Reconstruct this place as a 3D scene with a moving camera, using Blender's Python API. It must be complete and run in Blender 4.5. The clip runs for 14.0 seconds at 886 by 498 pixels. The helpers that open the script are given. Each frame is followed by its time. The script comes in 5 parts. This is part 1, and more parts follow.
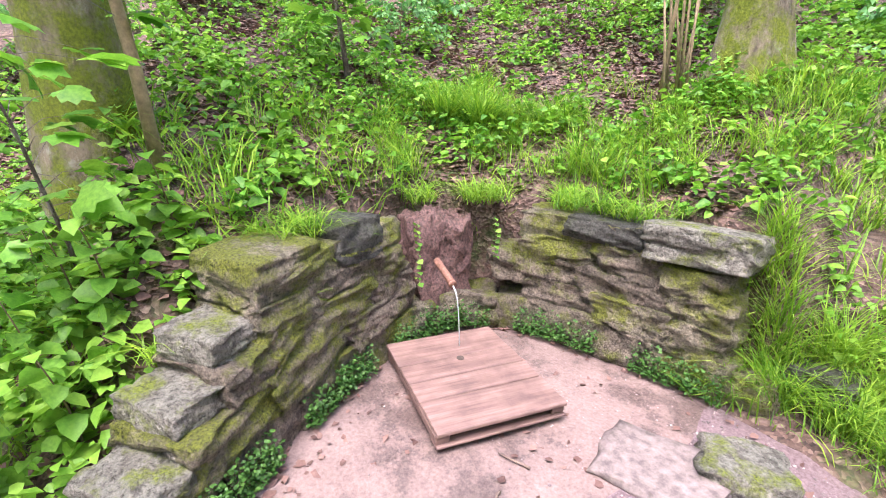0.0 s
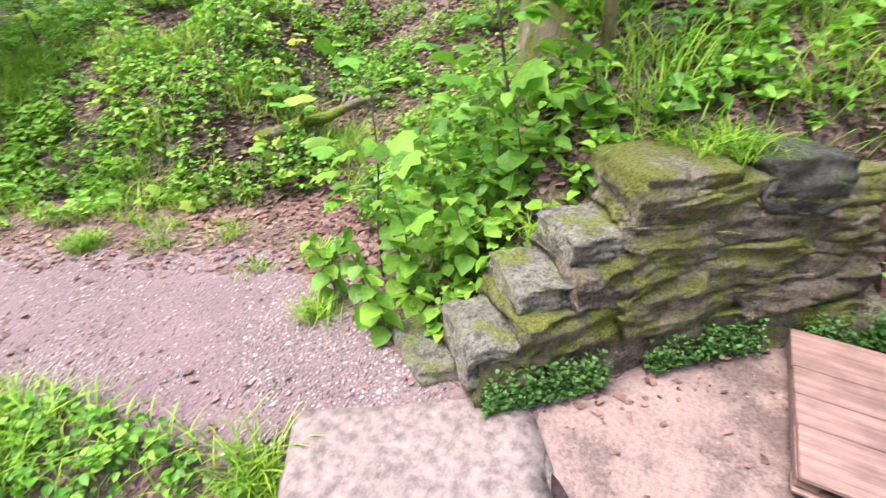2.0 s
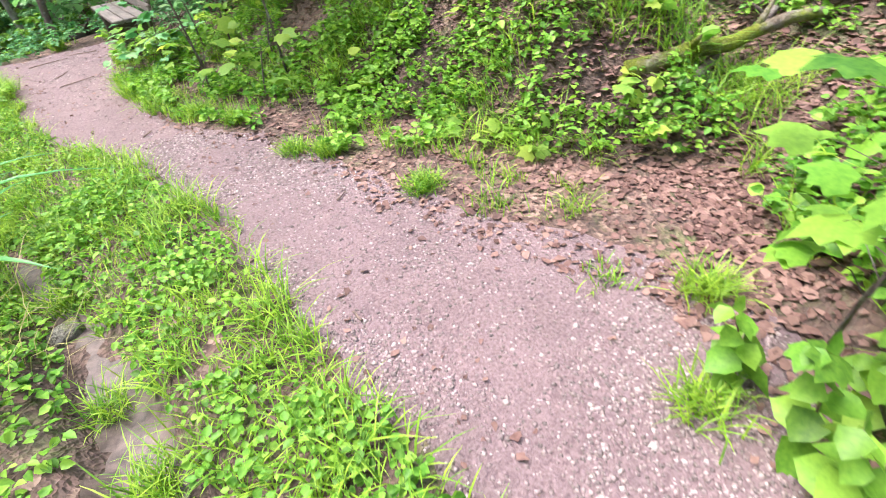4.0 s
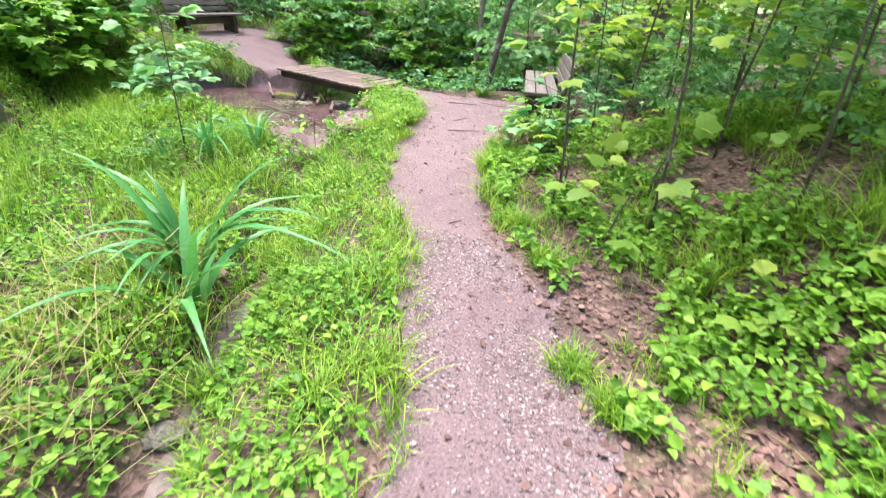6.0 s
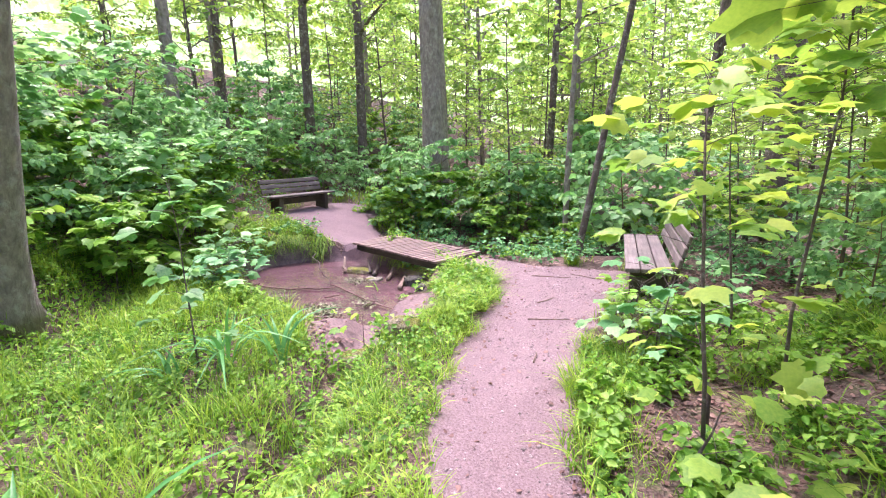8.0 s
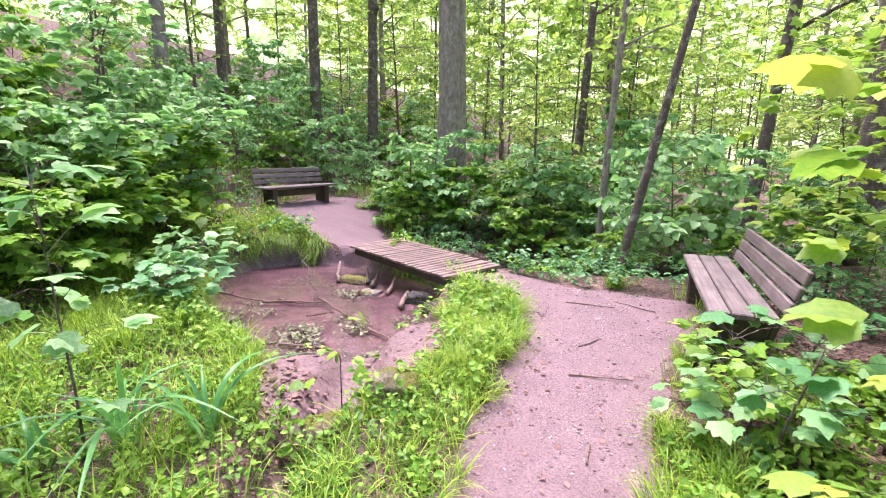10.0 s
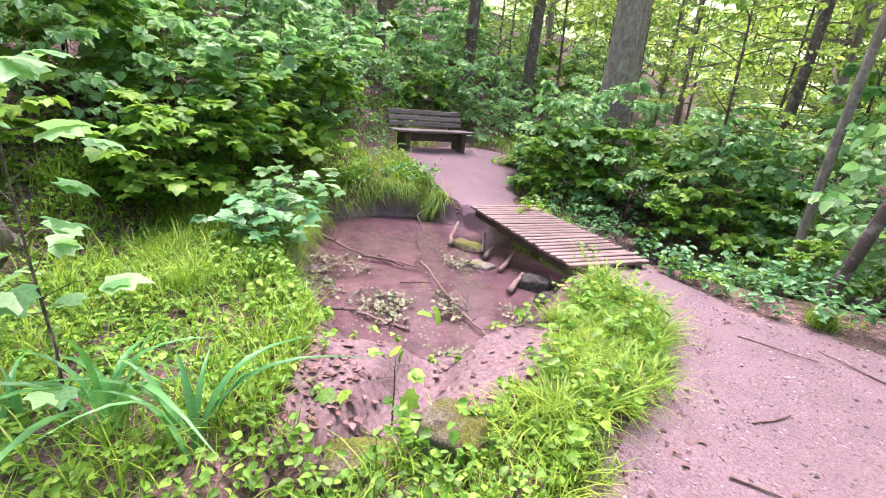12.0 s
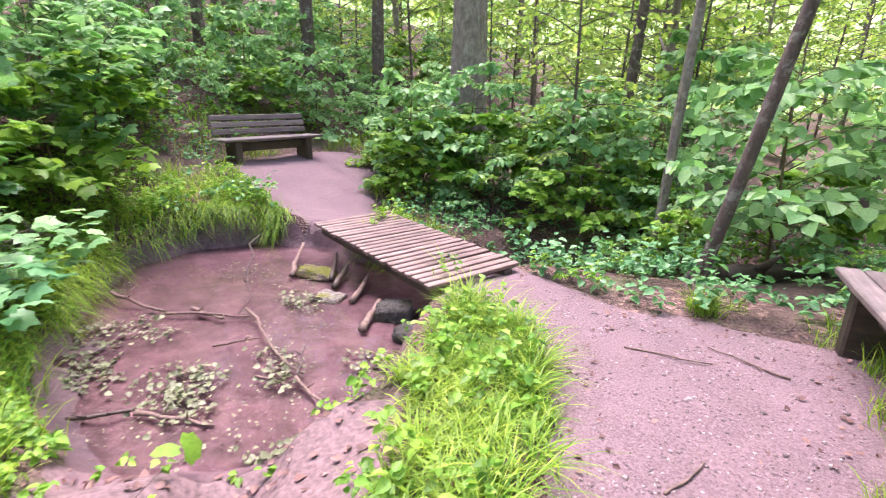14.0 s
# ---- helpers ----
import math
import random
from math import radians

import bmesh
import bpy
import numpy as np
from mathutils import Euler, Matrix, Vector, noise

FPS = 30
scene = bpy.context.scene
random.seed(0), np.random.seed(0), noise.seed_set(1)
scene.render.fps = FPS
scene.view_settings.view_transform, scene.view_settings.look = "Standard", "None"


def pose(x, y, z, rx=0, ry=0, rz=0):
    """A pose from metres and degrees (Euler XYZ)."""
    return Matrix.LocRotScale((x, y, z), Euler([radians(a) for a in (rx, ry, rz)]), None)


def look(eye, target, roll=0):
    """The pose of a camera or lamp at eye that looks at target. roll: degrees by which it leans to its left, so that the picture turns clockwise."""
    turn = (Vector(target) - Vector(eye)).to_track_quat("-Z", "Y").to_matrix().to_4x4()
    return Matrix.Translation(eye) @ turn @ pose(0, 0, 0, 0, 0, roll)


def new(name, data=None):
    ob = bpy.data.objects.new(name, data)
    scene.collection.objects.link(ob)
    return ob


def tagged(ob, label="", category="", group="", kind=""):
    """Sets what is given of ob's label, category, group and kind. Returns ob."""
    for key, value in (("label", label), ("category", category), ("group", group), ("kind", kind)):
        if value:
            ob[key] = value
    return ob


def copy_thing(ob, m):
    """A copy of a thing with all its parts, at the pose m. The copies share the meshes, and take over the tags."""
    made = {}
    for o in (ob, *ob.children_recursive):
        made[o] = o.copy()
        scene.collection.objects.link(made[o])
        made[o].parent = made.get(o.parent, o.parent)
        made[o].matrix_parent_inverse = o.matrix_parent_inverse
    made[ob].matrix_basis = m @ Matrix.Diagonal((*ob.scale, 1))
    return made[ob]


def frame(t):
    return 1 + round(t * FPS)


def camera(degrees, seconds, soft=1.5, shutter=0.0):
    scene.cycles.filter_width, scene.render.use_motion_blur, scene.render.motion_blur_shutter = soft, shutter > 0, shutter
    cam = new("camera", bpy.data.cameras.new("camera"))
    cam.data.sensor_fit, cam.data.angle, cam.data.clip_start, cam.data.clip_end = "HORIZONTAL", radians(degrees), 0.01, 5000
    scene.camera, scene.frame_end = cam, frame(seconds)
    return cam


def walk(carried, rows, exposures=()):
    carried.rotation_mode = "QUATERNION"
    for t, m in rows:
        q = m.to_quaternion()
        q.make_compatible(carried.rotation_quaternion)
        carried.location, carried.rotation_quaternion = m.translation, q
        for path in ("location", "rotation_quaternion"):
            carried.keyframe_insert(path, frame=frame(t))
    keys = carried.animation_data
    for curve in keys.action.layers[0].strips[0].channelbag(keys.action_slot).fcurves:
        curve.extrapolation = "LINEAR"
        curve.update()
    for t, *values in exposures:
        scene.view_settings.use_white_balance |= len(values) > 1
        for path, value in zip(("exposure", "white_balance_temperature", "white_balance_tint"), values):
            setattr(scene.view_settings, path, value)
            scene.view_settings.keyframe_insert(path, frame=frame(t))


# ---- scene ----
# camera: seconds, x, y, z, yaw, pitch, roll
cam = camera(85.79, 14.0, soft=1.0, shutter=0.2)
PATH = [
    (0.0, -0.281, -1.178, 1.507, -116.09, -18.09, 0.11),
    (0.5, -0.287, -1.183, 1.509, -115.56, -18.11, 0.06),
    (1.0, -0.324, -1.250, 1.549, -101.96, -20.28, 6.04),
    (1.5, -0.208, -1.298, 1.498, -80.82, -23.83, 2.20),
    (2.0, -0.076, -1.344, 1.453, -63.55, -29.05, -0.73),
    (2.2, -0.021, -1.375, 1.442, -55.66, -32.40, -2.53),
    (4.3, 0.468, -0.123, 1.472, -19.19, -37.77, -5.81),
    (4.5, 0.561, 0.009, 1.461, -14.33, -36.87, -3.46),
    (5.0, 0.704, 0.419, 1.415, -4.57, -35.48, 0.28),
    (5.5, 0.733, 0.836, 1.414, 7.95, -34.32, 1.21),
    (6.0, 0.713, 1.250, 1.483, 15.96, -28.22, 3.60),
    (6.5, 0.681, 1.640, 1.554, 20.23, -22.07, 2.91),
    (7.0, 0.638, 2.004, 1.565, 23.01, -17.51, -0.29),
    (7.5, 0.600, 2.347, 1.573, 26.51, -14.23, 1.18),
    (8.0, 0.490, 2.639, 1.595, 28.78, -11.24, -1.69),
    (10.5, -0.261, 4.048, 1.511, 31.97, -12.32, 2.14),
    (11.0, -0.362, 4.305, 1.481, 38.86, -13.70, 3.53),
    (11.5, -0.499, 4.545, 1.464, 44.84, -15.64, 6.22),
    (12.0, -0.591, 4.755, 1.475, 47.23, -17.96, 5.50),
    (12.5, -0.669, 4.972, 1.449, 50.40, -17.20, 5.79),
    (13.0, -0.764, 5.174, 1.445, 48.16, -18.34, 3.19),
    (13.5, -0.863, 5.432, 1.438, 41.14, -18.68, 0.54),
    (14.0, -0.911, 5.757, 1.444, 33.80, -17.70, 0.57),
]
walk(cam, [(t, pose(x, y, z, 90 + pitch, 0, yaw) @ pose(0, 0, 0, 0, 0, roll)) for t, x, y, z, yaw, pitch, roll in PATH],
     exposures=[(0.0, 1.9, 6150, 17), (2.2, 1.85, 6350, 11), (4.3, 1.9, 6400, 11), (6.5, 2.0, 6350, 14), (7.4, 2.02, 6250, 33), (10.5, 2.0, 6380, 36), (14.0, 2.06, 6350, 36)])

# overcast light, a soft sun through the canopy
world = bpy.data.worlds.new("world")
scene.world = world
world.use_nodes = True
wn = world.node_tree
sky = wn.nodes.new("ShaderNodeTexSky")
sky.sky_type, sky.sun_disc = "NISHITA", False
sky.sun_elevation, sky.sun_rotation = radians(69), radians(-45)
sky.air_density, sky.dust_density = 1.0, 4.0
wn.links.new(sky.outputs[0], wn.nodes["Background"].inputs[0])
wn.nodes["Background"].inputs[1].default_value = 0.15
sun = new("sun", bpy.data.lights.new("sun", "SUN"))
sun.data.energy, sun.data.angle, sun.data.color = 2.3, radians(40), (1.0, 0.96, 0.9)
sun.matrix_world = look((-8, 8, 30), (0, 0, 0))


# ---- helpers of the scene ----
rng = np.random.default_rng(7)


def lattice(ix, iy, seed):
    h = np.sin(ix * 127.1 + iy * 311.7 + seed * 74.7) * 43758.5453
    return h - np.floor(h)


def vnoise(x, y, scale=1.0, seed=0):
    """Smooth value noise from 0 to 1."""
    x, y = np.asarray(x, float) / scale, np.asarray(y, float) / scale
    ix, iy = np.floor(x), np.floor(y)
    fx, fy = x - ix, y - iy
    fx, fy = fx * fx * (3 - 2 * fx), fy * fy * (3 - 2 * fy)
    a, b = lattice(ix, iy, seed), lattice(ix + 1, iy, seed)
    c, d = lattice(ix, iy + 1, seed), lattice(ix + 1, iy + 1, seed)
    return (a * (1 - fx) + b * fx) * (1 - fy) + (c * (1 - fx) + d * fx) * fy


def smooth(v, a, b):
    t = np.clip((v - a) / (b - a), 0, 1)
    return t * t * (3 - 2 * t)


def near_line(x, y, pts):
    """Signed distance to a polyline (positive on its left) and the third value of its points, where nearest."""
    best = np.full(np.shape(x), 1e9)
    sign, val = np.zeros_like(best), np.zeros_like(best)
    for (ax, ay, av), (bx, by, bv) in zip(pts, pts[1:]):
        dx, dy = bx - ax, by - ay
        s = np.clip(((x - ax) * dx + (y - ay) * dy) / (dx * dx + dy * dy), 0, 1)
        d = np.hypot(x - ax - s * dx, y - ay - s * dy)
        m = d < best
        best = np.where(m, d, best)
        sign = np.where(m, np.sign(dx * (y - ay) - dy * (x - ax)), sign)
        val = np.where(m, av + s * (bv - av), val)
    return best * sign, val


def inside(x, y, poly):
    hit = np.zeros(np.shape(x), bool)
    for (ax, ay), (bx, by) in zip(poly, poly[1:] + poly[:1]):
        if ay == by:
            continue
        hit ^= ((ay > y) != (by > y)) & (x < (bx - ax) * (y - ay) / (by - ay) + ax)
    return hit


def poly_depth(x, y, poly):
    """Distance to a polygon's edge, positive inside."""
    d, _ = near_line(x, y, [(a, b, 0) for a, b in poly + poly[:1]])
    return np.where(inside(x, y, poly), np.abs(d), -np.abs(d))


# ---- the plan ----
HILL_EAST = [(14, 120, 0), (5.0, 30, 0), (3.2, 16, 0), (2.0, 11, 0), (1.2, 8.5, .1), (.75, 6.5, .15), (1.13, 4.25, .22), (1.72, 2.96, .35), (1.9, 2.34, .45),
             (2.1, 1.8, .45), (2.5, 1.35, .3), (2.85, .95, .12), (2.2, .3, .25), (1.6, -.3, .35), (1.38, -.68, .38), (1.62, -1.05, .55),
             (1.98, -1.5, .8), (2.38, -2.05, .84), (2.55, -2.45, .83), (2.42, -2.85, .8), (1.98, -3.24, .78), (1.5, -3.42, .78),
             (1.0, -3.52, .72), (.7, -3.62, .4), (.2, -3.9, .3), (-1, -4.6, .25), (-4, -6, .2), (-14, -10, .2), (-140, -60, .2)]
HILL_WEST = [(-12, -120, .1), (-6, -20, .1), (-3.2, -4, .1), (-3.4, 0, .1), (-4.0, 3, .15), (-5.0, 5, .2), (-6.1, 6.6, .2), (-7.0, 8.2, .2), (-8.3, 9.6, .2),
             (-8.6, 11.8, .25), (-8.9, 13, .2), (-9.2, 16, .2), (-9, 22, .2), (-20, 130, .2)]
DITCH = [(.62, -.42, 0), (.3, .0, 0), (-.15, .5, 0), (-.36, 1.1, 0), (-.5, 1.7, 0), (-.65, 2.2, 0), (-.95, 2.95, 0), (-1.1, 3.4, 0), (-1.45, 4.2, 0),
         (-1.9, 5.2, 0), (-2.3, 6.1, 0), (-2.7, 6.8, 0)]
GULLY = [(-3.7, 9.0, 0), (-3.4, 10.2, 0), (-2.6, 11.4, 0), (-1.2, 12.8, 0), (1, 15, 0), (5, 22, 0)]
POND = [(-3.15, 6.3), (-3.5, 6.33), (-4.08, 6.4), (-4.8, 6.6), (-5.6, 7.15), (-6.4, 7.9), (-6.45, 8.7), (-6.05, 9.3), (-5.55, 9.5), (-5.1, 9.6), (-4.5, 9.55),
        (-3.3, 9.3), (-3.0, 8.65), (-2.65, 8.0), (-2.5, 7.45), (-2.55, 7.0), (-2.8, 6.6)]
TRACK = [(.62, -.55), (.58, .2), (.45, .9), (.3, 1.56), (.2, 2.36), (-.05, 3.2), (-.4, 4.1), (-.7, 4.6), (-1.08, 5.3), (-1.28, 6.2), (-1.42, 7.2),
         (-1.75, 8.05), (-2.25, 8.5), (-2.95, 8.6), (-2.72, 9.5), (-2.06, 9.3), (-1.5, 9.15), (-1, 9.3), (-.2, 9.3), (-.3, 7.4), (-.3, 6.4),
         (-.16, 5.5), (.05, 4.8), (.34, 4.1), (.75, 3.5), (1.08, 2.6), (1.36, 1.76), (1.6, 1.24), (1.97, .55), (1.9, .1), (1.35, -.5), (1.18, -.85)]
FAR_TRACK = [(-4.6, 9.25), (-5.09, 9.48), (-5.71, 9.55), (-6.47, 9.71), (-7.44, 9.92), (-7.9, 10.2), (-8.2, 11.7), (-7.6, 12.6), (-7.10, 13.16), (-5.94, 11.20), (-4.95, 10.39), (-4.6, 10.1)]
YARD = [(1.18, -.85), (1.45, -1.15), (1.95, -1.62), (2.3, -2.1), (2.4, -2.5), (2.3, -2.8), (1.9, -3.12), (1.4, -3.3), (.95, -3.4), (.5, -3.35),
        (0, -3.5), (-1.6, -4.2), (-3, -3.6), (-3, -1.2), (-1.4, -.7), (.1, -.6), (.62, -.55)]
BASIN = [(1.12, -1.0), (1.45, -1.15), (1.95, -1.62), (2.3, -2.1), (2.4, -2.5), (2.3, -2.8), (1.9, -3.12), (1.4, -3.3), (1.0, -3.36), (.85, -3.0),
         (.75, -2.3), (.8, -1.5)]
SPIT = [(-3.36, 6.24), (-2.85, 6.57), (-2.51, 7.05), (-2.26, 7.35), (-1.98, 6.87), (-1.90, 6.49), (-1.83, 6.21), (-1.98, 5.88), (-2.12, 5.64), (-2.31, 5.50), (-2.53, 5.60), (-2.89, 5.88)]
LEAF_TRAIL = [(2.2, .9, 0), (3.0, 1.2, 0), (4.0, 1.9, 0), (6.0, 2.3, 0), (9, 3, 0)]


def height(x, y):
    """The ground's height."""
    x, y = np.asarray(x, float), np.asarray(y, float)
    z = .19 * np.clip(-x - 5.5, 0, 2.35) * smooth(y, 7.0, 9.5)
    d, h0 = near_line(x, y, HILL_EAST)
    slope = .40 - .22 * smooth(y, 3, 10)
    e = np.clip(d, 0, None)
    z = z + h0 * smooth(d, 0.0, .32 + .5 * (1 - smooth(h0, .45, .6))) + slope * np.minimum(e, 14) + .12 * slope * np.clip(e - 14, 0, 30)
    lt, _ = near_line(x, y, LEAF_TRAIL)
    z = z - .28 * np.exp(-(lt / .45) ** 2) * smooth(d, .1, 1.0)
    d, h0 = near_line(x, y, HILL_WEST)
    e = np.clip(d, 0, None)
    z = z + h0 * smooth(d, 0, .6) + .42 * np.minimum(e, 14) + .05 * np.clip(e - 14, 0, 30)
    q = smooth(np.hypot(x + 1, y - 4), 5, 14)
    z = z + (vnoise(x, y, 2.2, 3) - .5) * (.10 + .5 * q) + (vnoise(x, y, .5, 4) - .5) * .05
    p = np.maximum(np.maximum(poly_depth(x, y, TRACK), poly_depth(x, y, YARD)), poly_depth(x, y, FAR_TRACK))
    flat = .19 * np.clip(-x - 5.5, 0, 2.35) * smooth(y, 7.0, 9.5) + (vnoise(x, y, .22, 5) - .5) * .02 + (vnoise(x, y, .9, 6) - .5) * .03
    m = smooth(p, -.12, .05)
    z = z * (1 - m) + (flat - .02) * m
    d, _ = near_line(x, y, DITCH)
    z = z - .17 * (1 - smooth(np.abs(d), .08, .26)) - .05 * (1 - smooth(np.abs(d), .2, .5))
    z = z - .08 * smooth(poly_depth(x, y, SPIT), -.12, .22)
    d, _ = near_line(x, y, GULLY)
    z = z - .75 * (1 - smooth(np.abs(d), .2, .95)) * smooth(y, 8.9, 9.6) - .35 * (1 - smooth(np.abs(d), .6, 3.0)) * smooth(y, 9.6, 11)
    p = poly_depth(x, y, POND) + (vnoise(x, y, .35, 8) - .5) * .16
    near = np.maximum(smooth(y + .6 * x, 4.6, 5.6), smooth(-x, 5.0, 5.6) * smooth(y, 6.8, 7.4))
    bed = -.375 + (vnoise(x, y, .3, 9) - .5) * .07 + (vnoise(x, y, .09, 10) - .5) * .03 + .03 * (1 - smooth(p, .1, .8)) * (1 - near)
    m = smooth(p, -.10 - .22 * (1 - near), .12 + .06 * (1 - near))
    return z * (1 - m) + bed * m


def at(x, y):
    return float(height(np.array([x]), np.array([y]))[0])


def raw_mesh(name, verts, faces, smooth_shade=True):
    """A mesh from an (n, 3) array and a list of (m, k) arrays of faces."""
    me = bpy.data.meshes.new(name)
    verts = np.asarray(verts, np.float32)
    me.vertices.add(len(verts))
    me.vertices.foreach_set("co", verts.ravel())
    loops = np.concatenate([f.ravel() for f in faces]).astype(np.int32)
    sizes = np.concatenate([np.full(len(f), f.shape[1], np.int32) for f in faces])
    me.loops.add(len(loops))
    me.loops.foreach_set("vertex_index", loops)
    me.polygons.add(len(sizes))
    me.polygons.foreach_set("loop_start", np.concatenate([[0], np.cumsum(sizes)[:-1]]).astype(np.int32))
    me.polygons.foreach_set("use_smooth", np.full(len(sizes), smooth_shade))
    me.update(calc_edges=True)
    return me


def part(name, bm, material, parent=None, label=""):
    """One mesh object from a bmesh (or a mesh), under a thing or a part."""
    if isinstance(bm, bmesh.types.BMesh):
        me = bpy.data.meshes.new(name)
        bm.normal_update()
        bm.to_mesh(me)
        bm.free()
    else:
        me = bm
    if material and not me.materials:
        me.materials.append(material)
    ob = new(name, me)
    if parent:
        ob.parent = parent
    if label:
        ob["label"] = label
    return ob


def thing(name, m, label, category, group="", kind=""):
    ob = new(name)
    ob.matrix_world = m
    ob.empty_display_size = .1
    return tagged(ob, label, category, group, kind)


# ---- materials ----
def material(name, build):
    mat = bpy.data.materials.new(name)
    mat.use_nodes = True
    nt = mat.node_tree
    build(nt, nt.nodes["Principled BSDF"])
    return mat


def node(nt, kind, **values):
    n = nt.nodes.new(kind)
    for k, v in values.items():
        n.inputs[k.replace("_", " ")].default_value = v
    return n


def coords(nt, scale=1.0):
    geo = nt.nodes.new("ShaderNodeNewGeometry")
    return geo.outputs["Position"]


def noise_node(nt, scale, detail=5.0, rough=.6, vec=None):
    n = node(nt, "ShaderNodeTexNoise", Scale=scale, Detail=detail, Roughness=rough)
    nt.links.new(vec or coords(nt), n.inputs["Vector"])
    return n.outputs["Fac"]


def ramp(nt, fac, stops):
    r = nt.nodes.new("ShaderNodeValToRGB")
    while len(r.color_ramp.elements) < len(stops):
        r.color_ramp.elements.new(.5)
    for e, (p, c) in zip(r.color_ramp.elements, stops):
        e.position, e.color = p, (*c, 1) if len(c) == 3 else c
    nt.links.new(fac, r.inputs[0])
    return r.outputs[0]


def mix(nt, fac, a, b, blend="MIX"):
    m = nt.nodes.new("ShaderNodeMix")
    m.data_type, m.blend_type = "RGBA", blend
    for sock, v in ((m.inputs[0], fac), (m.inputs[6], a), (m.inputs[7], b)):
        if isinstance(v, bpy.types.NodeSocket):
            nt.links.new(v, sock)
        else:
            sock.default_value = v if not isinstance(v, tuple) else (*v, 1)
    return m.outputs[2]


def bump(nt, bsdf, fac, strength=.4, distance=.01):
    b = node(nt, "ShaderNodeBump", Strength=strength, Distance=distance)
    nt.links.new(fac, b.inputs["Height"])
    nt.links.new(b.outputs[0], bsdf.inputs["Normal"])


def attr(nt, name):
    a = nt.nodes.new("ShaderNodeAttribute")
    a.attribute_name = name
    return a.outputs["Fac"]


def leaf_material(name, dark, mid, light, through_light=.35, gloss=.36):
    def build(nt, bsdf):
        geo = nt.nodes.new("ShaderNodeNewGeometry")
        info = nt.nodes.new("ShaderNodeObjectInfo")
        add = nt.nodes.new("ShaderNodeMath")
        add.operation = "FRACT"
        s = nt.nodes.new("ShaderNodeMath")
        nt.links.new(geo.outputs["Random Per Island"], s.inputs[0])
        nt.links.new(info.outputs["Random"], s.inputs[1])
        nt.links.new(s.outputs[0], add.inputs[0])
        col = ramp(nt, add.outputs[0], [(0, dark), (.5, mid), (1, light)])
        big = noise_node(nt, .9, 2)
        col = mix(nt, ramp(nt, big, [(.4, (0, 0, 0)), (.75, (.45, .45, .45))]), col, light)
        vein = noise_node(nt, 60, 2)
        col = mix(nt, .25, col, ramp(nt, vein, [(.3, dark), (.7, light)]))
        nt.links.new(col, bsdf.inputs["Base Color"])
        bsdf.inputs["Roughness"].default_value = gloss + .1
        bsdf.inputs["Specular IOR Level"].default_value = .32
        tr = nt.nodes.new("ShaderNodeBsdfTranslucent")
        warm = mix(nt, .5, col, (1.0, 1.0, .45), "MULTIPLY")
        nt.links.new(warm, tr.inputs[0])
        ms = node(nt, "ShaderNodeMixShader", Fac=through_light)
        nt.links.new(bsdf.outputs[0], ms.inputs[1])
        nt.links.new(tr.outputs[0], ms.inputs[2])
        nt.links.new(ms.outputs[0], nt.nodes["Material Output"].inputs[0])
    return material(name, build)


def stone_build(a, b, moss, moss_amount):
    def build(nt, bsdf):
        n1, n2 = noise_node(nt, 7, 8, .65), noise_node(nt, 38, 6, .7)
        col = ramp(nt, n1, [(.25, a), (.75, b)])
        col = mix(nt, .5, col, ramp(nt, n2, [(.3, tuple(v * .45 for v in a)), (.65, b)]), "MIX")
        crust = noise_node(nt, 15, 9, .75)
        pits = noise_node(nt, 70, 6, .75)
        col = mix(nt, .8, col, ramp(nt, pits, [(.36, (.2, .18, .17)), (.47, (.85, .85, .85)), (.62, (1.25, 1.22, 1.2))]), "MULTIPLY")
        col = mix(nt, .75, col, ramp(nt, crust, [(.40, (.28, .26, .25)), (.52, (1, 1, 1)), (.7, (1.0, .97, .95))]), "MULTIPLY")
        geo = nt.nodes.new("ShaderNodeNewGeometry")
        sep = nt.nodes.new("ShaderNodeSeparateXYZ")
        nt.links.new(geo.outputs["Normal"], sep.inputs[0])
        m = noise_node(nt, 4.5, 6, .7)
        add = nt.nodes.new("ShaderNodeMath")
        add.operation = "MULTIPLY_ADD"
        nt.links.new(sep.outputs[2], add.inputs[0])
        add.inputs[1].default_value = .06
        nt.links.new(m, add.inputs[2])
        fac = ramp(nt, add.outputs[0], [(.58 - moss_amount, (0, 0, 0)), (.72 - moss_amount, (.9, .9, .9))])
        mosscol = ramp(nt, noise_node(nt, 85, 6, .75), [(.36, tuple(v * .22 for v in moss)), (.5, moss), (.66, tuple(v * 1.7 for v in moss))])
        nt.links.new(mix(nt, fac, col, mosscol), bsdf.inputs["Base Color"])
        bsdf.inputs["Roughness"].default_value = .85
        h = nt.nodes.new("ShaderNodeMath")
        h.operation = "ADD"
        nt.links.new(n1, h.inputs[0])
        nt.links.new(pits, h.inputs[1])
        bump(nt, bsdf, h.outputs[0], 1.0, .06)
    return build


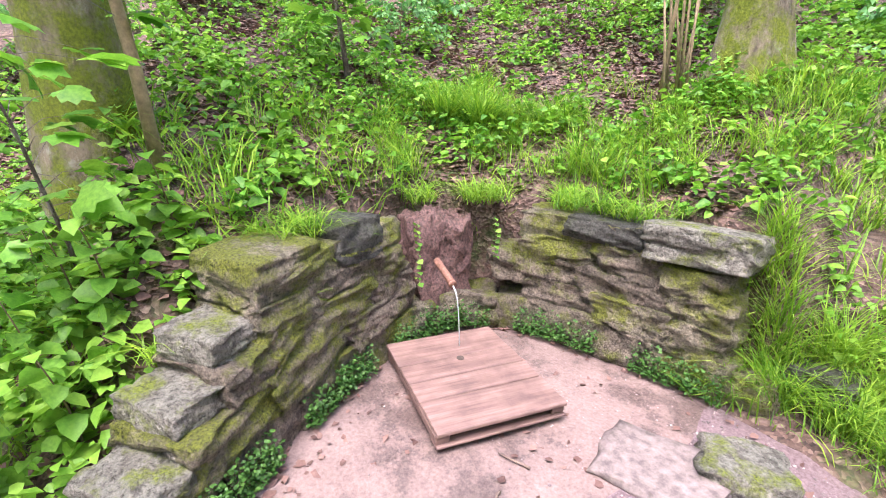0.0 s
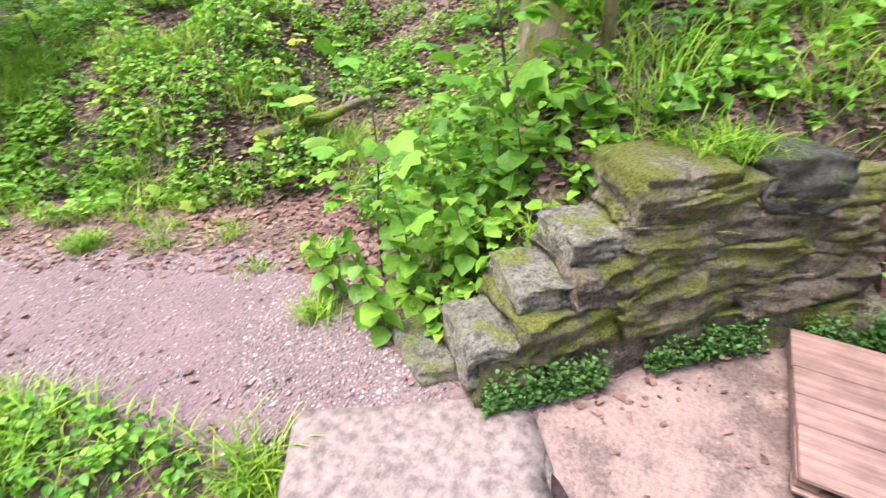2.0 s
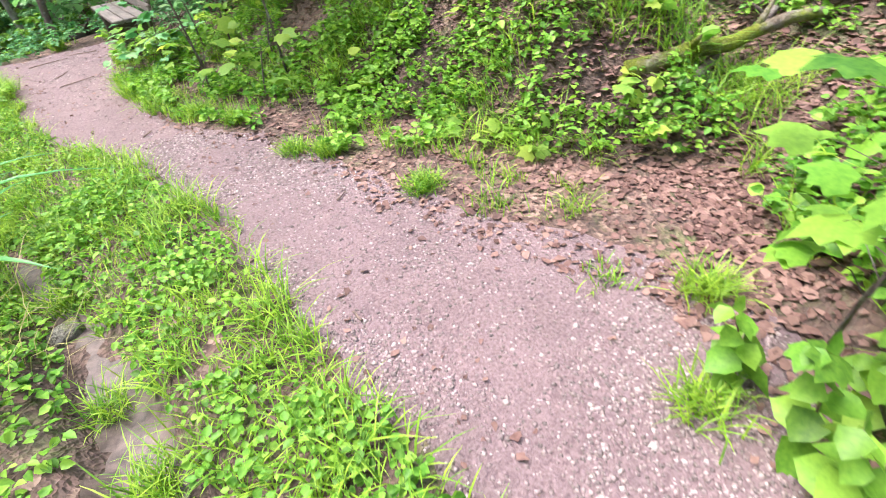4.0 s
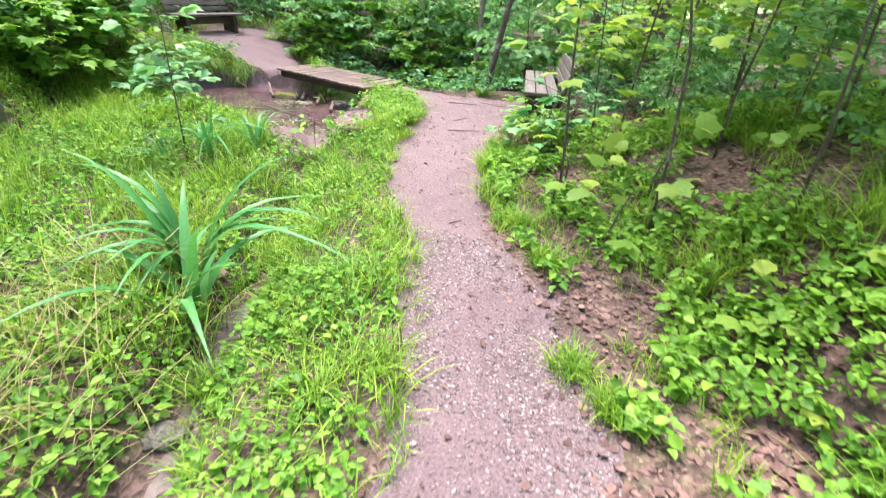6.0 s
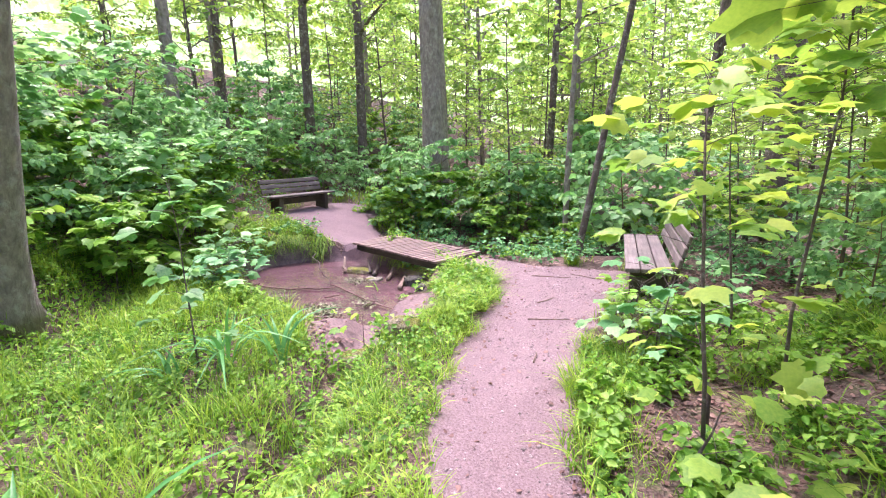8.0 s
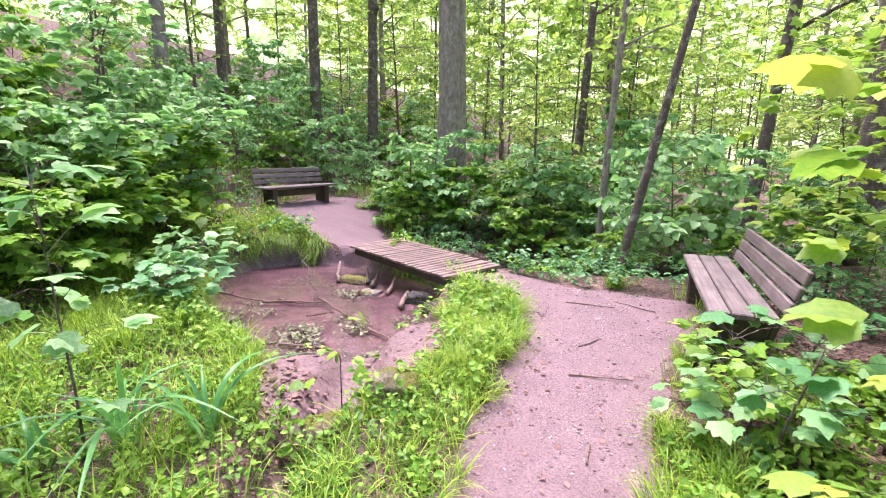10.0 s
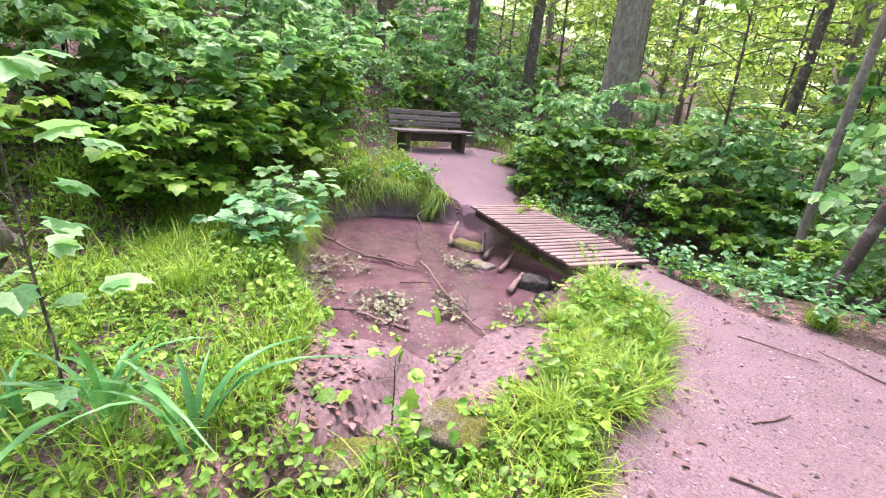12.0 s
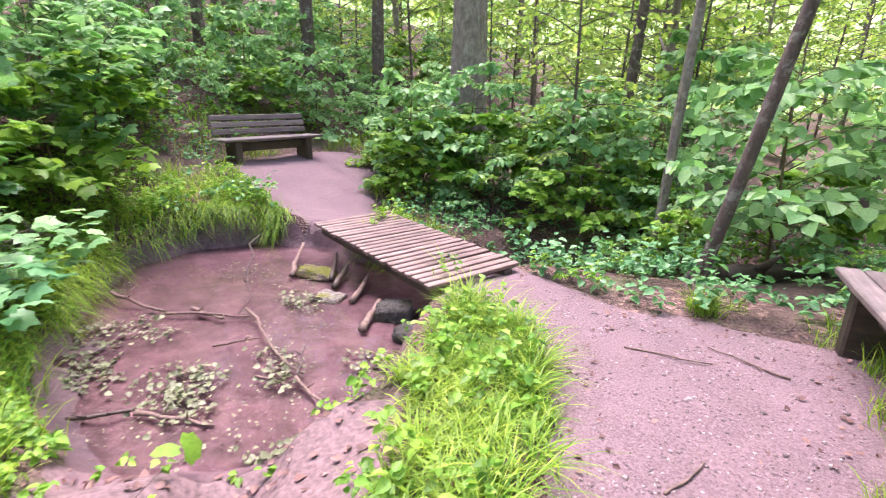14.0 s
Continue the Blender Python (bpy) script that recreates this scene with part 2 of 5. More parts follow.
def wood_build(a, b, grain_axis, damp=.6):
    def build(nt, bsdf):
        tc = nt.nodes.new("ShaderNodeTexCoord")
        mp = nt.nodes.new("ShaderNodeMapping")
        sc = [40, 40, 40]
        sc[grain_axis] = 2.5
        mp.inputs["Scale"].default_value = sc
        nt.links.new(tc.outputs["Object"], mp.inputs[0])
        g = noise_node(nt, 1, 6, .65, mp.outputs[0])
        info = nt.nodes.new("ShaderNodeObjectInfo")
        col = ramp(nt, g, [(.3, a), (.7, b)])
        tone = ramp(nt, info.outputs["Random"], [(0, (.75, .72, .7)), (1, (1.1, 1.08, 1.05))])
        col = mix(nt, 1.0, col, tone, "MULTIPLY")
        st = noise_node(nt, 5, 5)
        col = mix(nt, ramp(nt, st, [(.45, (0, 0, 0)), (.7, (.55, .55, .55))]), col, tuple(v * .5 for v in a))
        nt.links.new(col, bsdf.inputs["Base Color"])
        bsdf.inputs["Roughness"].default_value = damp
        bump(nt, bsdf, g, .5, .004)
    return build


def bark_build(a, b, moss, amount):
    def build(nt, bsdf):
        tc = nt.nodes.new("ShaderNodeTexCoord")
        mp = nt.nodes.new("ShaderNodeMapping")
        mp.inputs["Scale"].default_value = (15, 15, 6)
        nt.links.new(tc.outputs["Object"], mp.inputs[0])
        g = noise_node(nt, 1, 8, .7, mp.outputs[0])
        col = ramp(nt, g, [(.3, a), (.68, b)])
        lich = noise_node(nt, 9, 6, .7)
        col = mix(nt, ramp(nt, lich, [(.52, (0, 0, 0)), (.66, (.5, .5, .5))]), col, (.42, .42, .38))
        m = noise_node(nt, 2.3, 6, .7)
        col = mix(nt, ramp(nt, m, [(.62 - amount, (0, 0, 0)), (.74 - amount, (1, 1, 1))]), col,
                  ramp(nt, noise_node(nt, 60), [(.3, tuple(v * .4 for v in moss)), (.7, moss)]))
        nt.links.new(col, bsdf.inputs["Base Color"])
        bsdf.inputs["Roughness"].default_value = .9
        bump(nt, bsdf, g, 1.0, .05)
    return build


def earth_build(nt, bsdf):
    n1, n2 = noise_node(nt, 3, 7, .65), noise_node(nt, 45, 5, .7)
    col = ramp(nt, n1, [(.3, (.032, .02, .018)), (.7, (.10, .065, .055))])
    col = mix(nt, .5, col, ramp(nt, n2, [(.35, (.03, .02, .02)), (.7, (.22, .145, .12))]))
    warp = nt.nodes.new("ShaderNodeVectorMath")
    warp.operation = "MULTIPLY_ADD"
    w = node(nt, "ShaderNodeTexNoise", Scale=9.0, Detail=3.0)
    nt.links.new(coords(nt), w.inputs["Vector"])
    nt.links.new(w.outputs["Color"], warp.inputs[0])
    warp.inputs[1].default_value = (.12, .12, .12)
    nt.links.new(coords(nt), warp.inputs[2])
    v = node(nt, "ShaderNodeTexVoronoi", Scale=36)
    nt.links.new(warp.outputs[0], v.inputs["Vector"])
    sep = nt.nodes.new("ShaderNodeSeparateColor")
    nt.links.new(v.outputs["Color"], sep.inputs[0])
    leafy = ramp(nt, sep.outputs[0], [(0, (.03, .018, .018)), (.45, (.13, .072, .062)), (.8, (.25, .15, .125)), (1, (.40, .275, .23))])
    col = mix(nt, ramp(nt, noise_node(nt, 1.1, 5), [(.38, (0, 0, 0)), (.55, (.6, .6, .6))]), col, leafy)
    green = ramp(nt, noise_node(nt, 34, 4), [(.3, (.015, .05, .008)), (.7, (.12, .24, .025))])
    col = mix(nt, ramp(nt, noise_node(nt, 1.7, 7, .7), [(.52, (0, 0, 0)), (.66, (.5, .5, .5))]), col, green)
    nt.links.new(col, bsdf.inputs["Base Color"])
    bsdf.inputs["Roughness"].default_value = .92
    bump(nt, bsdf, v.outputs["Distance"], .7, .03)


def gravel_build(nt, bsdf):
    n1, n2 = noise_node(nt, 2.2, 6, .6), noise_node(nt, 70, 4, .7)
    v = node(nt, "ShaderNodeTexVoronoi", Scale=85)
    nt.links.new(coords(nt), v.inputs["Vector"])
    col = ramp(nt, n1, [(.3, (.145, .088, .100)), (.7, (.235, .152, .168))])
    col = mix(nt, .45, col, ramp(nt, n2, [(.3, (.07, .044, .05)), (.65, (.40, .30, .318))]))
    col = mix(nt, .35, col, ramp(nt, v.outputs["Distance"], [(.1, (1, 1, 1)), (.75, (.6, .56, .57))]), "MULTIPLY")
    nt.links.new(col, bsdf.inputs["Base Color"])
    bsdf.inputs["Roughness"].default_value = .9
    bump(nt, bsdf, n2, 1.0, .02)


def sand_build(nt, bsdf):
    n1, n2 = noise_node(nt, 2.4, 8, .7), noise_node(nt, 60, 5, .7)
    col = ramp(nt, n1, [(.43, (.05, .03, .03)), (.48, (.17, .11, .105)), (.7, (.28, .195, .185))])
    col = mix(nt, .4, col, ramp(nt, n2, [(.3, (.065, .042, .038)), (.65, (.34, .245, .225))]))
    nt.links.new(col, bsdf.inputs["Base Color"])
    nt.links.new(ramp(nt, n1, [(.36, (.35, .35, .35)), (.55, (.9, .9, .9))]), bsdf.inputs["Roughness"])
    bump(nt, bsdf, n2, .5, .01)


def mud_build(nt, bsdf):
    n1, n2 = noise_node(nt, 1.6, 6, .6), noise_node(nt, 30, 5, .7)
    n3 = noise_node(nt, 6, 7, .7)
    col = ramp(nt, n1, [(.36, (.04, .02, .028)), (.47, (.085, .043, .053)), (.53, (.155, .085, .098)), (.7, (.20, .118, .13))])
    col = mix(nt, .45, col, ramp(nt, n3, [(.38, (.022, .012, .018)), (.48, (.10, .055, .066)), (.62, (.24, .15, .165))]))
    col = mix(nt, .3, col, ramp(nt, n2, [(.3, (.02, .012, .017)), (.7, (.21, .135, .15))]))
    nt.links.new(col, bsdf.inputs["Base Color"])
    bsdf.inputs["Roughness"].default_value = .42
    bump(nt, bsdf, n2, .8, .02)


def water_build(nt, bsdf):
    n = noise_node(nt, 9, 3, .5)
    bsdf.inputs["Base Color"].default_value = (.66, .52, .54, 1)
    bsdf.inputs["Roughness"].default_value = .04
    bsdf.inputs["IOR"].default_value = 1.33
    bsdf.inputs["Transmission Weight"].default_value = 1.0
    bump(nt, bsdf, n, .3, .01)


def plain(col, rough=.7, metal=0.0, spread=.3, scale=30, relief=.005):
    def build(nt, bsdf):
        n = noise_node(nt, scale, 5, .65)
        nt.links.new(ramp(nt, n, [(.3, tuple(v * (1 - spread) for v in col)), (.7, tuple(min(1, v * (1 + spread)) for v in col))]),
                     bsdf.inputs["Base Color"])
        bsdf.inputs["Roughness"].default_value, bsdf.inputs["Metallic"].default_value = rough, metal
        bump(nt, bsdf, n, .3 + 35 * (relief - .005), relief)
    return build


EARTH = material("forest_soil", earth_build)
GRAVEL = material("pale_gravel", gravel_build)
SAND = material("wet_sand", sand_build)
MUD = material("mud", mud_build)
DITCHSAND = material("ditch_sand", plain((.10, .07, .067), .5, 0, .7, 14, .015))
PALE_SAND = material("pale_washed_sand", plain((.145, .095, .098), .85, 0, .5, 30, .012))
WATER = material("shallow_water", water_build)
STONE = material("mossy_sandstone", stone_build((.15, .12, .095), (.55, .46, .355), (.22, .24, .02), .13))
STONE_BARE = material("grey_sandstone", stone_build((.27, .245, .215), (.60, .55, .49), (.26, .31, .02), .05))
STONE_PALE = material("pale_pink_flagstone", plain((.18, .138, .134), .88, 0, .5, 22, .014))
STONE_DAMP = material("damp_brown_stone", stone_build((.10, .08, .065), (.48, .38, .31), (.17, .19, .02), .07))
STONE_DARK = material("dark_stone", stone_build((.06, .055, .05), (.20, .19, .175), (.10, .12, .03), .0))
ROCK_RED = material("reddish_gravel_earth", plain((.13, .07, .066), .7, 0, .85, 55, .02))
PALLET = material("red_brown_boards", wood_build((.13, .074, .068), (.30, .192, .175), 1))
BRIDGE = material("grey_brown_planks", wood_build((.125, .083, .076), (.29, .205, .19), 1))
BENCH = material("weathered_grey_wood", wood_build((.075, .06, .062), (.22, .18, .182), 1))
# Dark timber; also the painted shade inside the pallet and in its hole.
DARKWOOD_SHADE = material("dark_damp_timber_and_shade", wood_build((.035, .026, .022), (.10, .075, .06), 0))
BARK = material("grey_bark", bark_build((.115, .09, .084), (.34, .285, .262), (.16, .18, .04), .0))
BARK_MOSS = material("mossy_bark", bark_build((.05, .036, .028), (.30, .235, .18), (.20, .24, .012), .2))
BARK_DARK = material("dark_bark", bark_build((.05, .035, .032), (.17, .125, .115), (.10, .11, .03), -.06))
TWIG = material("twig_bark", plain((.14, .10, .06), .85))
STICK = material("dead_wood", plain((.16, .11, .09), .85, 0, .5))
RUST = material("rusty_pipe", plain((.24, .115, .085), .75, .15, .45, 60))
GRASS = leaf_material("grass_blades", (.022, .11, .01), (.14, .345, .025), (.41, .57, .065), .42)
HERB = leaf_material("herb_leaves", (.018, .10, .012), (.11, .34, .03), (.35, .57, .08), .42)
HERB_BLUE = leaf_material("cool_green_leaves", (.02, .12, .04), (.085, .31, .11), (.24, .50, .22), .36, .28)
CANOPY = leaf_material("beech_canopy_leaves", (.06, .18, .03), (.22, .43, .07), (.50, .64, .17), .56)
MAPLE = leaf_material("maple_leaves", (.08, .26, .045), (.24, .46, .08), (.50, .60, .11), .52)
SHRUB = leaf_material("shrub_leaves", (.03, .15, .05), (.17, .45, .15), (.42, .67, .32), .48, .27)
LITTER = leaf_material("fallen_leaves", (.04, .018, .018), (.135, .067, .06), (.31, .19, .165), .1, .6)
IRIS = leaf_material("iris_blades", (.035, .17, .045), (.075, .30, .075), (.16, .42, .14), .38, .22)

# ---- ground ----
def spread(lo, hi, step, far):
    out, w = [], step
    v = 0.0
    while v < far:
        w *= 1.16
        v += w
        out.append(v)
    out = np.array(out)
    mid = np.linspace(lo, hi, int((hi - lo) / step) + 1)
    return np.concatenate([lo - out[::-1], mid, hi + out])


gx, gy = spread(-8.5, 4.5, .055, 75), spread(-4.6, 13, .055, 75)
X, Y = np.meshgrid(gx, gy)
Z = height(X, Y)
verts = np.stack([X, Y, Z], -1).reshape(-1, 3)
nx, ny = len(gx), len(gy)
ii, jj = np.meshgrid(np.arange(nx - 1), np.arange(ny - 1))
k = (jj * nx + ii).ravel()
quads = np.stack([k, k + 1, k + nx + 1, k + nx], 1)


def field(x, y, which):
    rag = (vnoise(x, y, .18, 11) - .5) * .14
    if which == "track":
        return np.maximum(np.maximum(poly_depth(x, y, TRACK), poly_depth(x, y, YARD)), poly_depth(x, y, FAR_TRACK)) + rag
    if which == "pond":
        return poly_depth(x, y, POND) + rag * .5 + .02
    if which == "spit":
        return poly_depth(x, y, SPIT) + rag * .6
    if which == "basin":
        return poly_depth(x, y, BASIN) + rag * .3
    return .11 - np.abs(near_line(x, y, DITCH)[0]) + rag + (vnoise(x, y, .4, 12) - .5) * .2 - .3 * smooth(y, 3.0, 4.0)


# grid points next to a border move onto it
for which in ("track", "basin", "ditch", "spit", "pond"):
    vx, vy = verts[:, 0], verts[:, 1]
    sel = np.where((vx > -8.6) & (vx < 4.6) & (vy > -4.7) & (vy < 13))[0]
    f = field(vx[sel], vy[sel], which)
    sel, f = sel[np.abs(f) < .04], f[np.abs(f) < .04]
    h = .004
    fx = (field(vx[sel] + h, vy[sel], which) - f) / h
    fy = (field(vx[sel], vy[sel] + h, which) - f) / h
    g = np.clip(fx * fx + fy * fy, .3, None)
    verts[sel, 0] -= np.clip(f * fx / g, -.027, .027)
    verts[sel, 1] -= np.clip(f * fy / g, -.027, .027)
verts[:, 2] = height(verts[:, 0], verts[:, 1])
mid = verts[quads].mean(1)
mx, my = mid[:, 0], mid[:, 1]
in_pond = field(mx, my, "pond") > 0
in_basin = ~in_pond & (field(mx, my, "basin") > 0)
in_track = ~in_pond & ~in_basin & (field(mx, my, "track") > 0)
in_spit = ~in_pond & ~in_basin & ~in_track & (field(mx, my, "spit") > 0)
in_ditch = ~in_pond & ~in_basin & ~in_track & ~in_spit & (field(mx, my, "ditch") > 0)


def sheet(name, mask, mat, label, category):
    q = quads[mask]
    used, inv = np.unique(q.ravel(), return_inverse=True)
    ob = part(name, raw_mesh(name, verts[used], [inv.reshape(-1, 4)]), mat)
    return tagged(ob, label, category, "", "structure")


sheet("ground", ~(in_pond | in_basin | in_track | in_ditch | in_spit), EARTH, "dark brown forest soil of the wooded slopes", "ground")
sheet("path", in_track, GRAVEL, "pale pinkish gravel footpath through the wood", "path")
sheet("basin_floor", in_basin, SAND, "wet sandy floor in front of the spring wall", "ground")
sheet("pond_bed", in_pond, MUD, "brown mud of the shallow pond", "ground")
sheet("sand_bar", in_spit, PALE_SAND, "pale sand washed into the pond's edge", "ground")
sheet("ditch_bed", in_ditch, DITCHSAND, "sandy bed of the narrow run-off ditch", "ground")

wx, wy = np.meshgrid(np.linspace(-6.7, -1.9, 60), np.linspace(5.9, 9.9, 60))
wv = np.stack([wx, wy, np.full_like(wx, -.328)], -1).reshape(-1, 3)
ii, jj = np.meshgrid(np.arange(59), np.arange(59))
k = (jj * 60 + ii).ravel()
wq = np.stack([k, k + 1, k + 61, k + 60], 1)
wc = wv[wq].mean(1)
wq = wq[poly_depth(wc[:, 0], wc[:, 1], POND) > -.3]
used, inv = np.unique(wq.ravel(), return_inverse=True)
water = tagged(part("water", raw_mesh("water", wv[used], [inv.reshape(-1, 4)]), WATER), "thin film of clear water over brown pond mud", "water", "", "structure")
water.visible_shadow = False


# ---- shapes ----
def box(bm, size, m=Matrix(), bevel=.006, seg=1):
    r = bmesh.ops.create_cube(bm, size=1.0, matrix=m @ Matrix.Diagonal((*size, 1)))
    if bevel:
        es = list({e for v in r["verts"] for e in v.link_edges})
        bmesh.ops.bevel(bm, geom=es, offset=bevel, segments=seg, affect="EDGES", profile=.6)
    return bm


def rock_mesh(name, size, seed, cuts=5, rough=.12, squareness=.75, strata=0.0):
    """A rough block: a subdivided box, rounded and displaced by noise, its sides worn back along the bedding."""
    bm = bmesh.new()
    bmesh.ops.create_cube(bm, size=2.0)
    bmesh.ops.subdivide_edges(bm, edges=bm.edges[:], cuts=cuts, use_grid_fill=True)
    for v in bm.verts:
        p = v.co.copy()
        s = p.normalized() * 1.25
        p = p * squareness + s * (1 - squareness)
        n = noise.noise_vector(p * 1.3 + Vector((seed * 7.3, seed * 3.1, seed))) * rough * 1.6
        n += noise.noise_vector(p * 4.0 + Vector((seed, seed * 5.7, 0))) * rough * .6
        n += noise.noise_vector(p * 9.0 + Vector((seed * 2.1, 0, seed))) * rough * .5
        p += n
        if strata:
            w = noise.noise(Vector((p.x * 1.1 + seed, p.y * .6, p.z * 4.5 + seed))) + .5 * noise.noise(Vector((p.x * 3.0, seed, p.z * 11)))
            p.y *= 1 + strata * w
        v.co = Vector((p.x * size[0] / 2, p.y * size[1] / 2, p.z * size[2] / 2))
    for f in bm.faces:
        f.smooth = True
    me = bpy.data.meshes.new(name)
    bm.to_mesh(me)
    bm.free()
    return me


def tube(name, pts, radii, sides=8, mat=None, parent=None, label="", wobble=0.0, seed=0):
    """A tapered tube along points; closed ends."""
    pts = [Vector(p) for p in pts]
    vs, fs = [], []
    for i, p in enumerate(pts):
        a = (pts[min(i + 1, len(pts) - 1)] - pts[max(i - 1, 0)]).normalized()
        u = a.orthogonal() if i == 0 else (u - a * u.dot(a)).normalized()
        u.normalize()
        w = a.cross(u)
        for j in range(sides):
            th = 2 * math.pi * j / sides
            r = radii[i] * (1 + wobble * noise.noise(Vector((math.cos(th) * 2, math.sin(th) * 2, p.z * 1.5 + seed))))
            vs.append(p + u * math.cos(th) * r + w * math.sin(th) * r)
    for i in range(len(pts) - 1):
        for j in range(sides):
            fs.append((i * sides + j, i * sides + (j + 1) % sides, (i + 1) * sides + (j + 1) % sides, (i + 1) * sides + j))
    me = bpy.data.meshes.new(name)
    me.from_pydata(vs, [], fs + [tuple(range(sides))[::-1], tuple(range((len(pts) - 1) * sides, len(pts) * sides))])
    me.polygons.foreach_set("use_smooth", [True] * len(me.polygons))
    return part(name, me, mat, parent, label) if mat else me


def leaf_axes(n, az, pitch, roll):
    """Along, across and up of each leaf, turned at random about its midrib."""
    d = np.stack([np.cos(az) * np.cos(pitch), np.sin(az) * np.cos(pitch), np.sin(pitch)], 1)
    s = np.stack([-np.sin(az), np.cos(az), np.zeros(n)], 1)
    u = np.cross(d, s)
    r = np.random.default_rng(n).normal(0, roll, n)[:, None]
    return d, s * np.cos(r) + u * np.sin(r), u * np.cos(r) - s * np.sin(r)


def leaves_arrays(P, az, pitch, size, width=.5, droop=.25, up=.10, roll=.45):
    """Folded leaves of six points: two quads along the midrib. P: roots; az, pitch: radians of the leaf's way."""
    n = len(P)
    d, s, u = leaf_axes(n, az, pitch, roll)
    L = np.asarray(size).reshape(-1, 1)
    def pnt(along, side, up):
        return P + d * L * along + s * L * side * width + u * L * up
    v = np.stack([pnt(0, 0, 0), pnt(.28, .9, up), pnt(.68, .72, up - droop * .3), pnt(1, 0, -droop), pnt(.68, -.72, up - droop * .3), pnt(.28, -.9, up)], 1)
    k = np.arange(n)[:, None] * 6
    f = np.concatenate([k + np.array([[0, 5, 4, 3]]), k + np.array([[0, 3, 2, 1]])])
    return v.reshape(-1, 3), f


def lobed_arrays(P, az, pitch, size):
    """Maple-like leaves with five lobes."""
    n = len(P)
    d, s, u = leaf_axes(n, az, pitch, .4)
    L = np.asarray(size).reshape(-1, 1)
    out = [(.04, 0, 0), (-.02, .30, -.02), (.26, .54, -.08), (.40, .42, .0), (.66, .44, -.06), (.70, .22, .01), (1.0, 0, -.12),
           (.70, -.22, .01), (.66, -.44, -.06), (.40, -.42, .0), (.26, -.54, -.08), (-.02, -.30, -.02), (.36, 0, .04)]
    v = np.stack([P + d * L * a + s * L * b + u * L * c for a, b, c in out], 1)
    k = np.arange(n)[:, None] * 13
    f = np.concatenate([k + np.array([[i, (i + 1) % 12, 12]]) for i in range(12)])
    return v.reshape(-1, 3), f


def blades_arrays(P, az, length, width, bend, lean):
    """Grass blades: two quads and a tip, bent over."""
    n = len(P)
    h = np.stack([np.cos(az), np.sin(az), np.zeros(n)], 1)
    s = np.stack([-np.sin(az), np.cos(az), np.zeros(n)], 1)
    z = np.array([0, 0, 1.0])
    L, W = length.reshape(-1, 1), width.reshape(-1, 1)
    rows = []
    for t, w in ((0, .8), (.4, 1.0), (.75, .7), (1, 0)):
        reach = (lean * t + bend * t * t).reshape(-1, 1)
        rise = (t - .45 * bend * t * t * t).reshape(-1, 1)
        c = P + h * L * reach + z * L * rise
        rows += [c + s * W * w / 2, c - s * W * w / 2] if w else [c]
    v = np.stack(rows, 1)
    k = np.arange(n)[:, None] * 7
    q = np.concatenate([k + np.array([[0, 1, 3, 2]]), k + np.array([[2, 3, 5, 4]])])
    t = k + np.array([[4, 5, 6]])
    return v.reshape(-1, 3), q, t


def stuff(name, v, faces, mat, label, category):
    return tagged(part(name, raw_mesh(name, v, faces), mat), label, category, "", "stuff")

# ---- the spring ----
WALL_LINE = [(1.2, -.85, 0), (1.45, -1.12, 0), (1.7, -1.38, 0), (1.95, -1.64, 0), (2.18, -1.98, 0), (2.33, -2.3, 0), (2.35, -2.6, 0), (2.2, -2.88, 0),
             (1.86, -3.1, 0), (1.48, -3.24, 0), (1.1, -3.36, 0), (.97, -3.4, 0)]


def along(pts, s):
    """The point and heading at length s of a polyline."""
    for (ax, ay, _), (bx, by, _) in zip(pts, pts[1:]):
        l = math.hypot(bx - ax, by - ay)
        if s <= l:
            return ax + (bx - ax) * s / l, ay + (by - ay) * s / l, math.degrees(math.atan2(by - ay, bx - ax))
        s -= l
    return bx, by, math.degrees(math.atan2(by - ay, bx - ax))


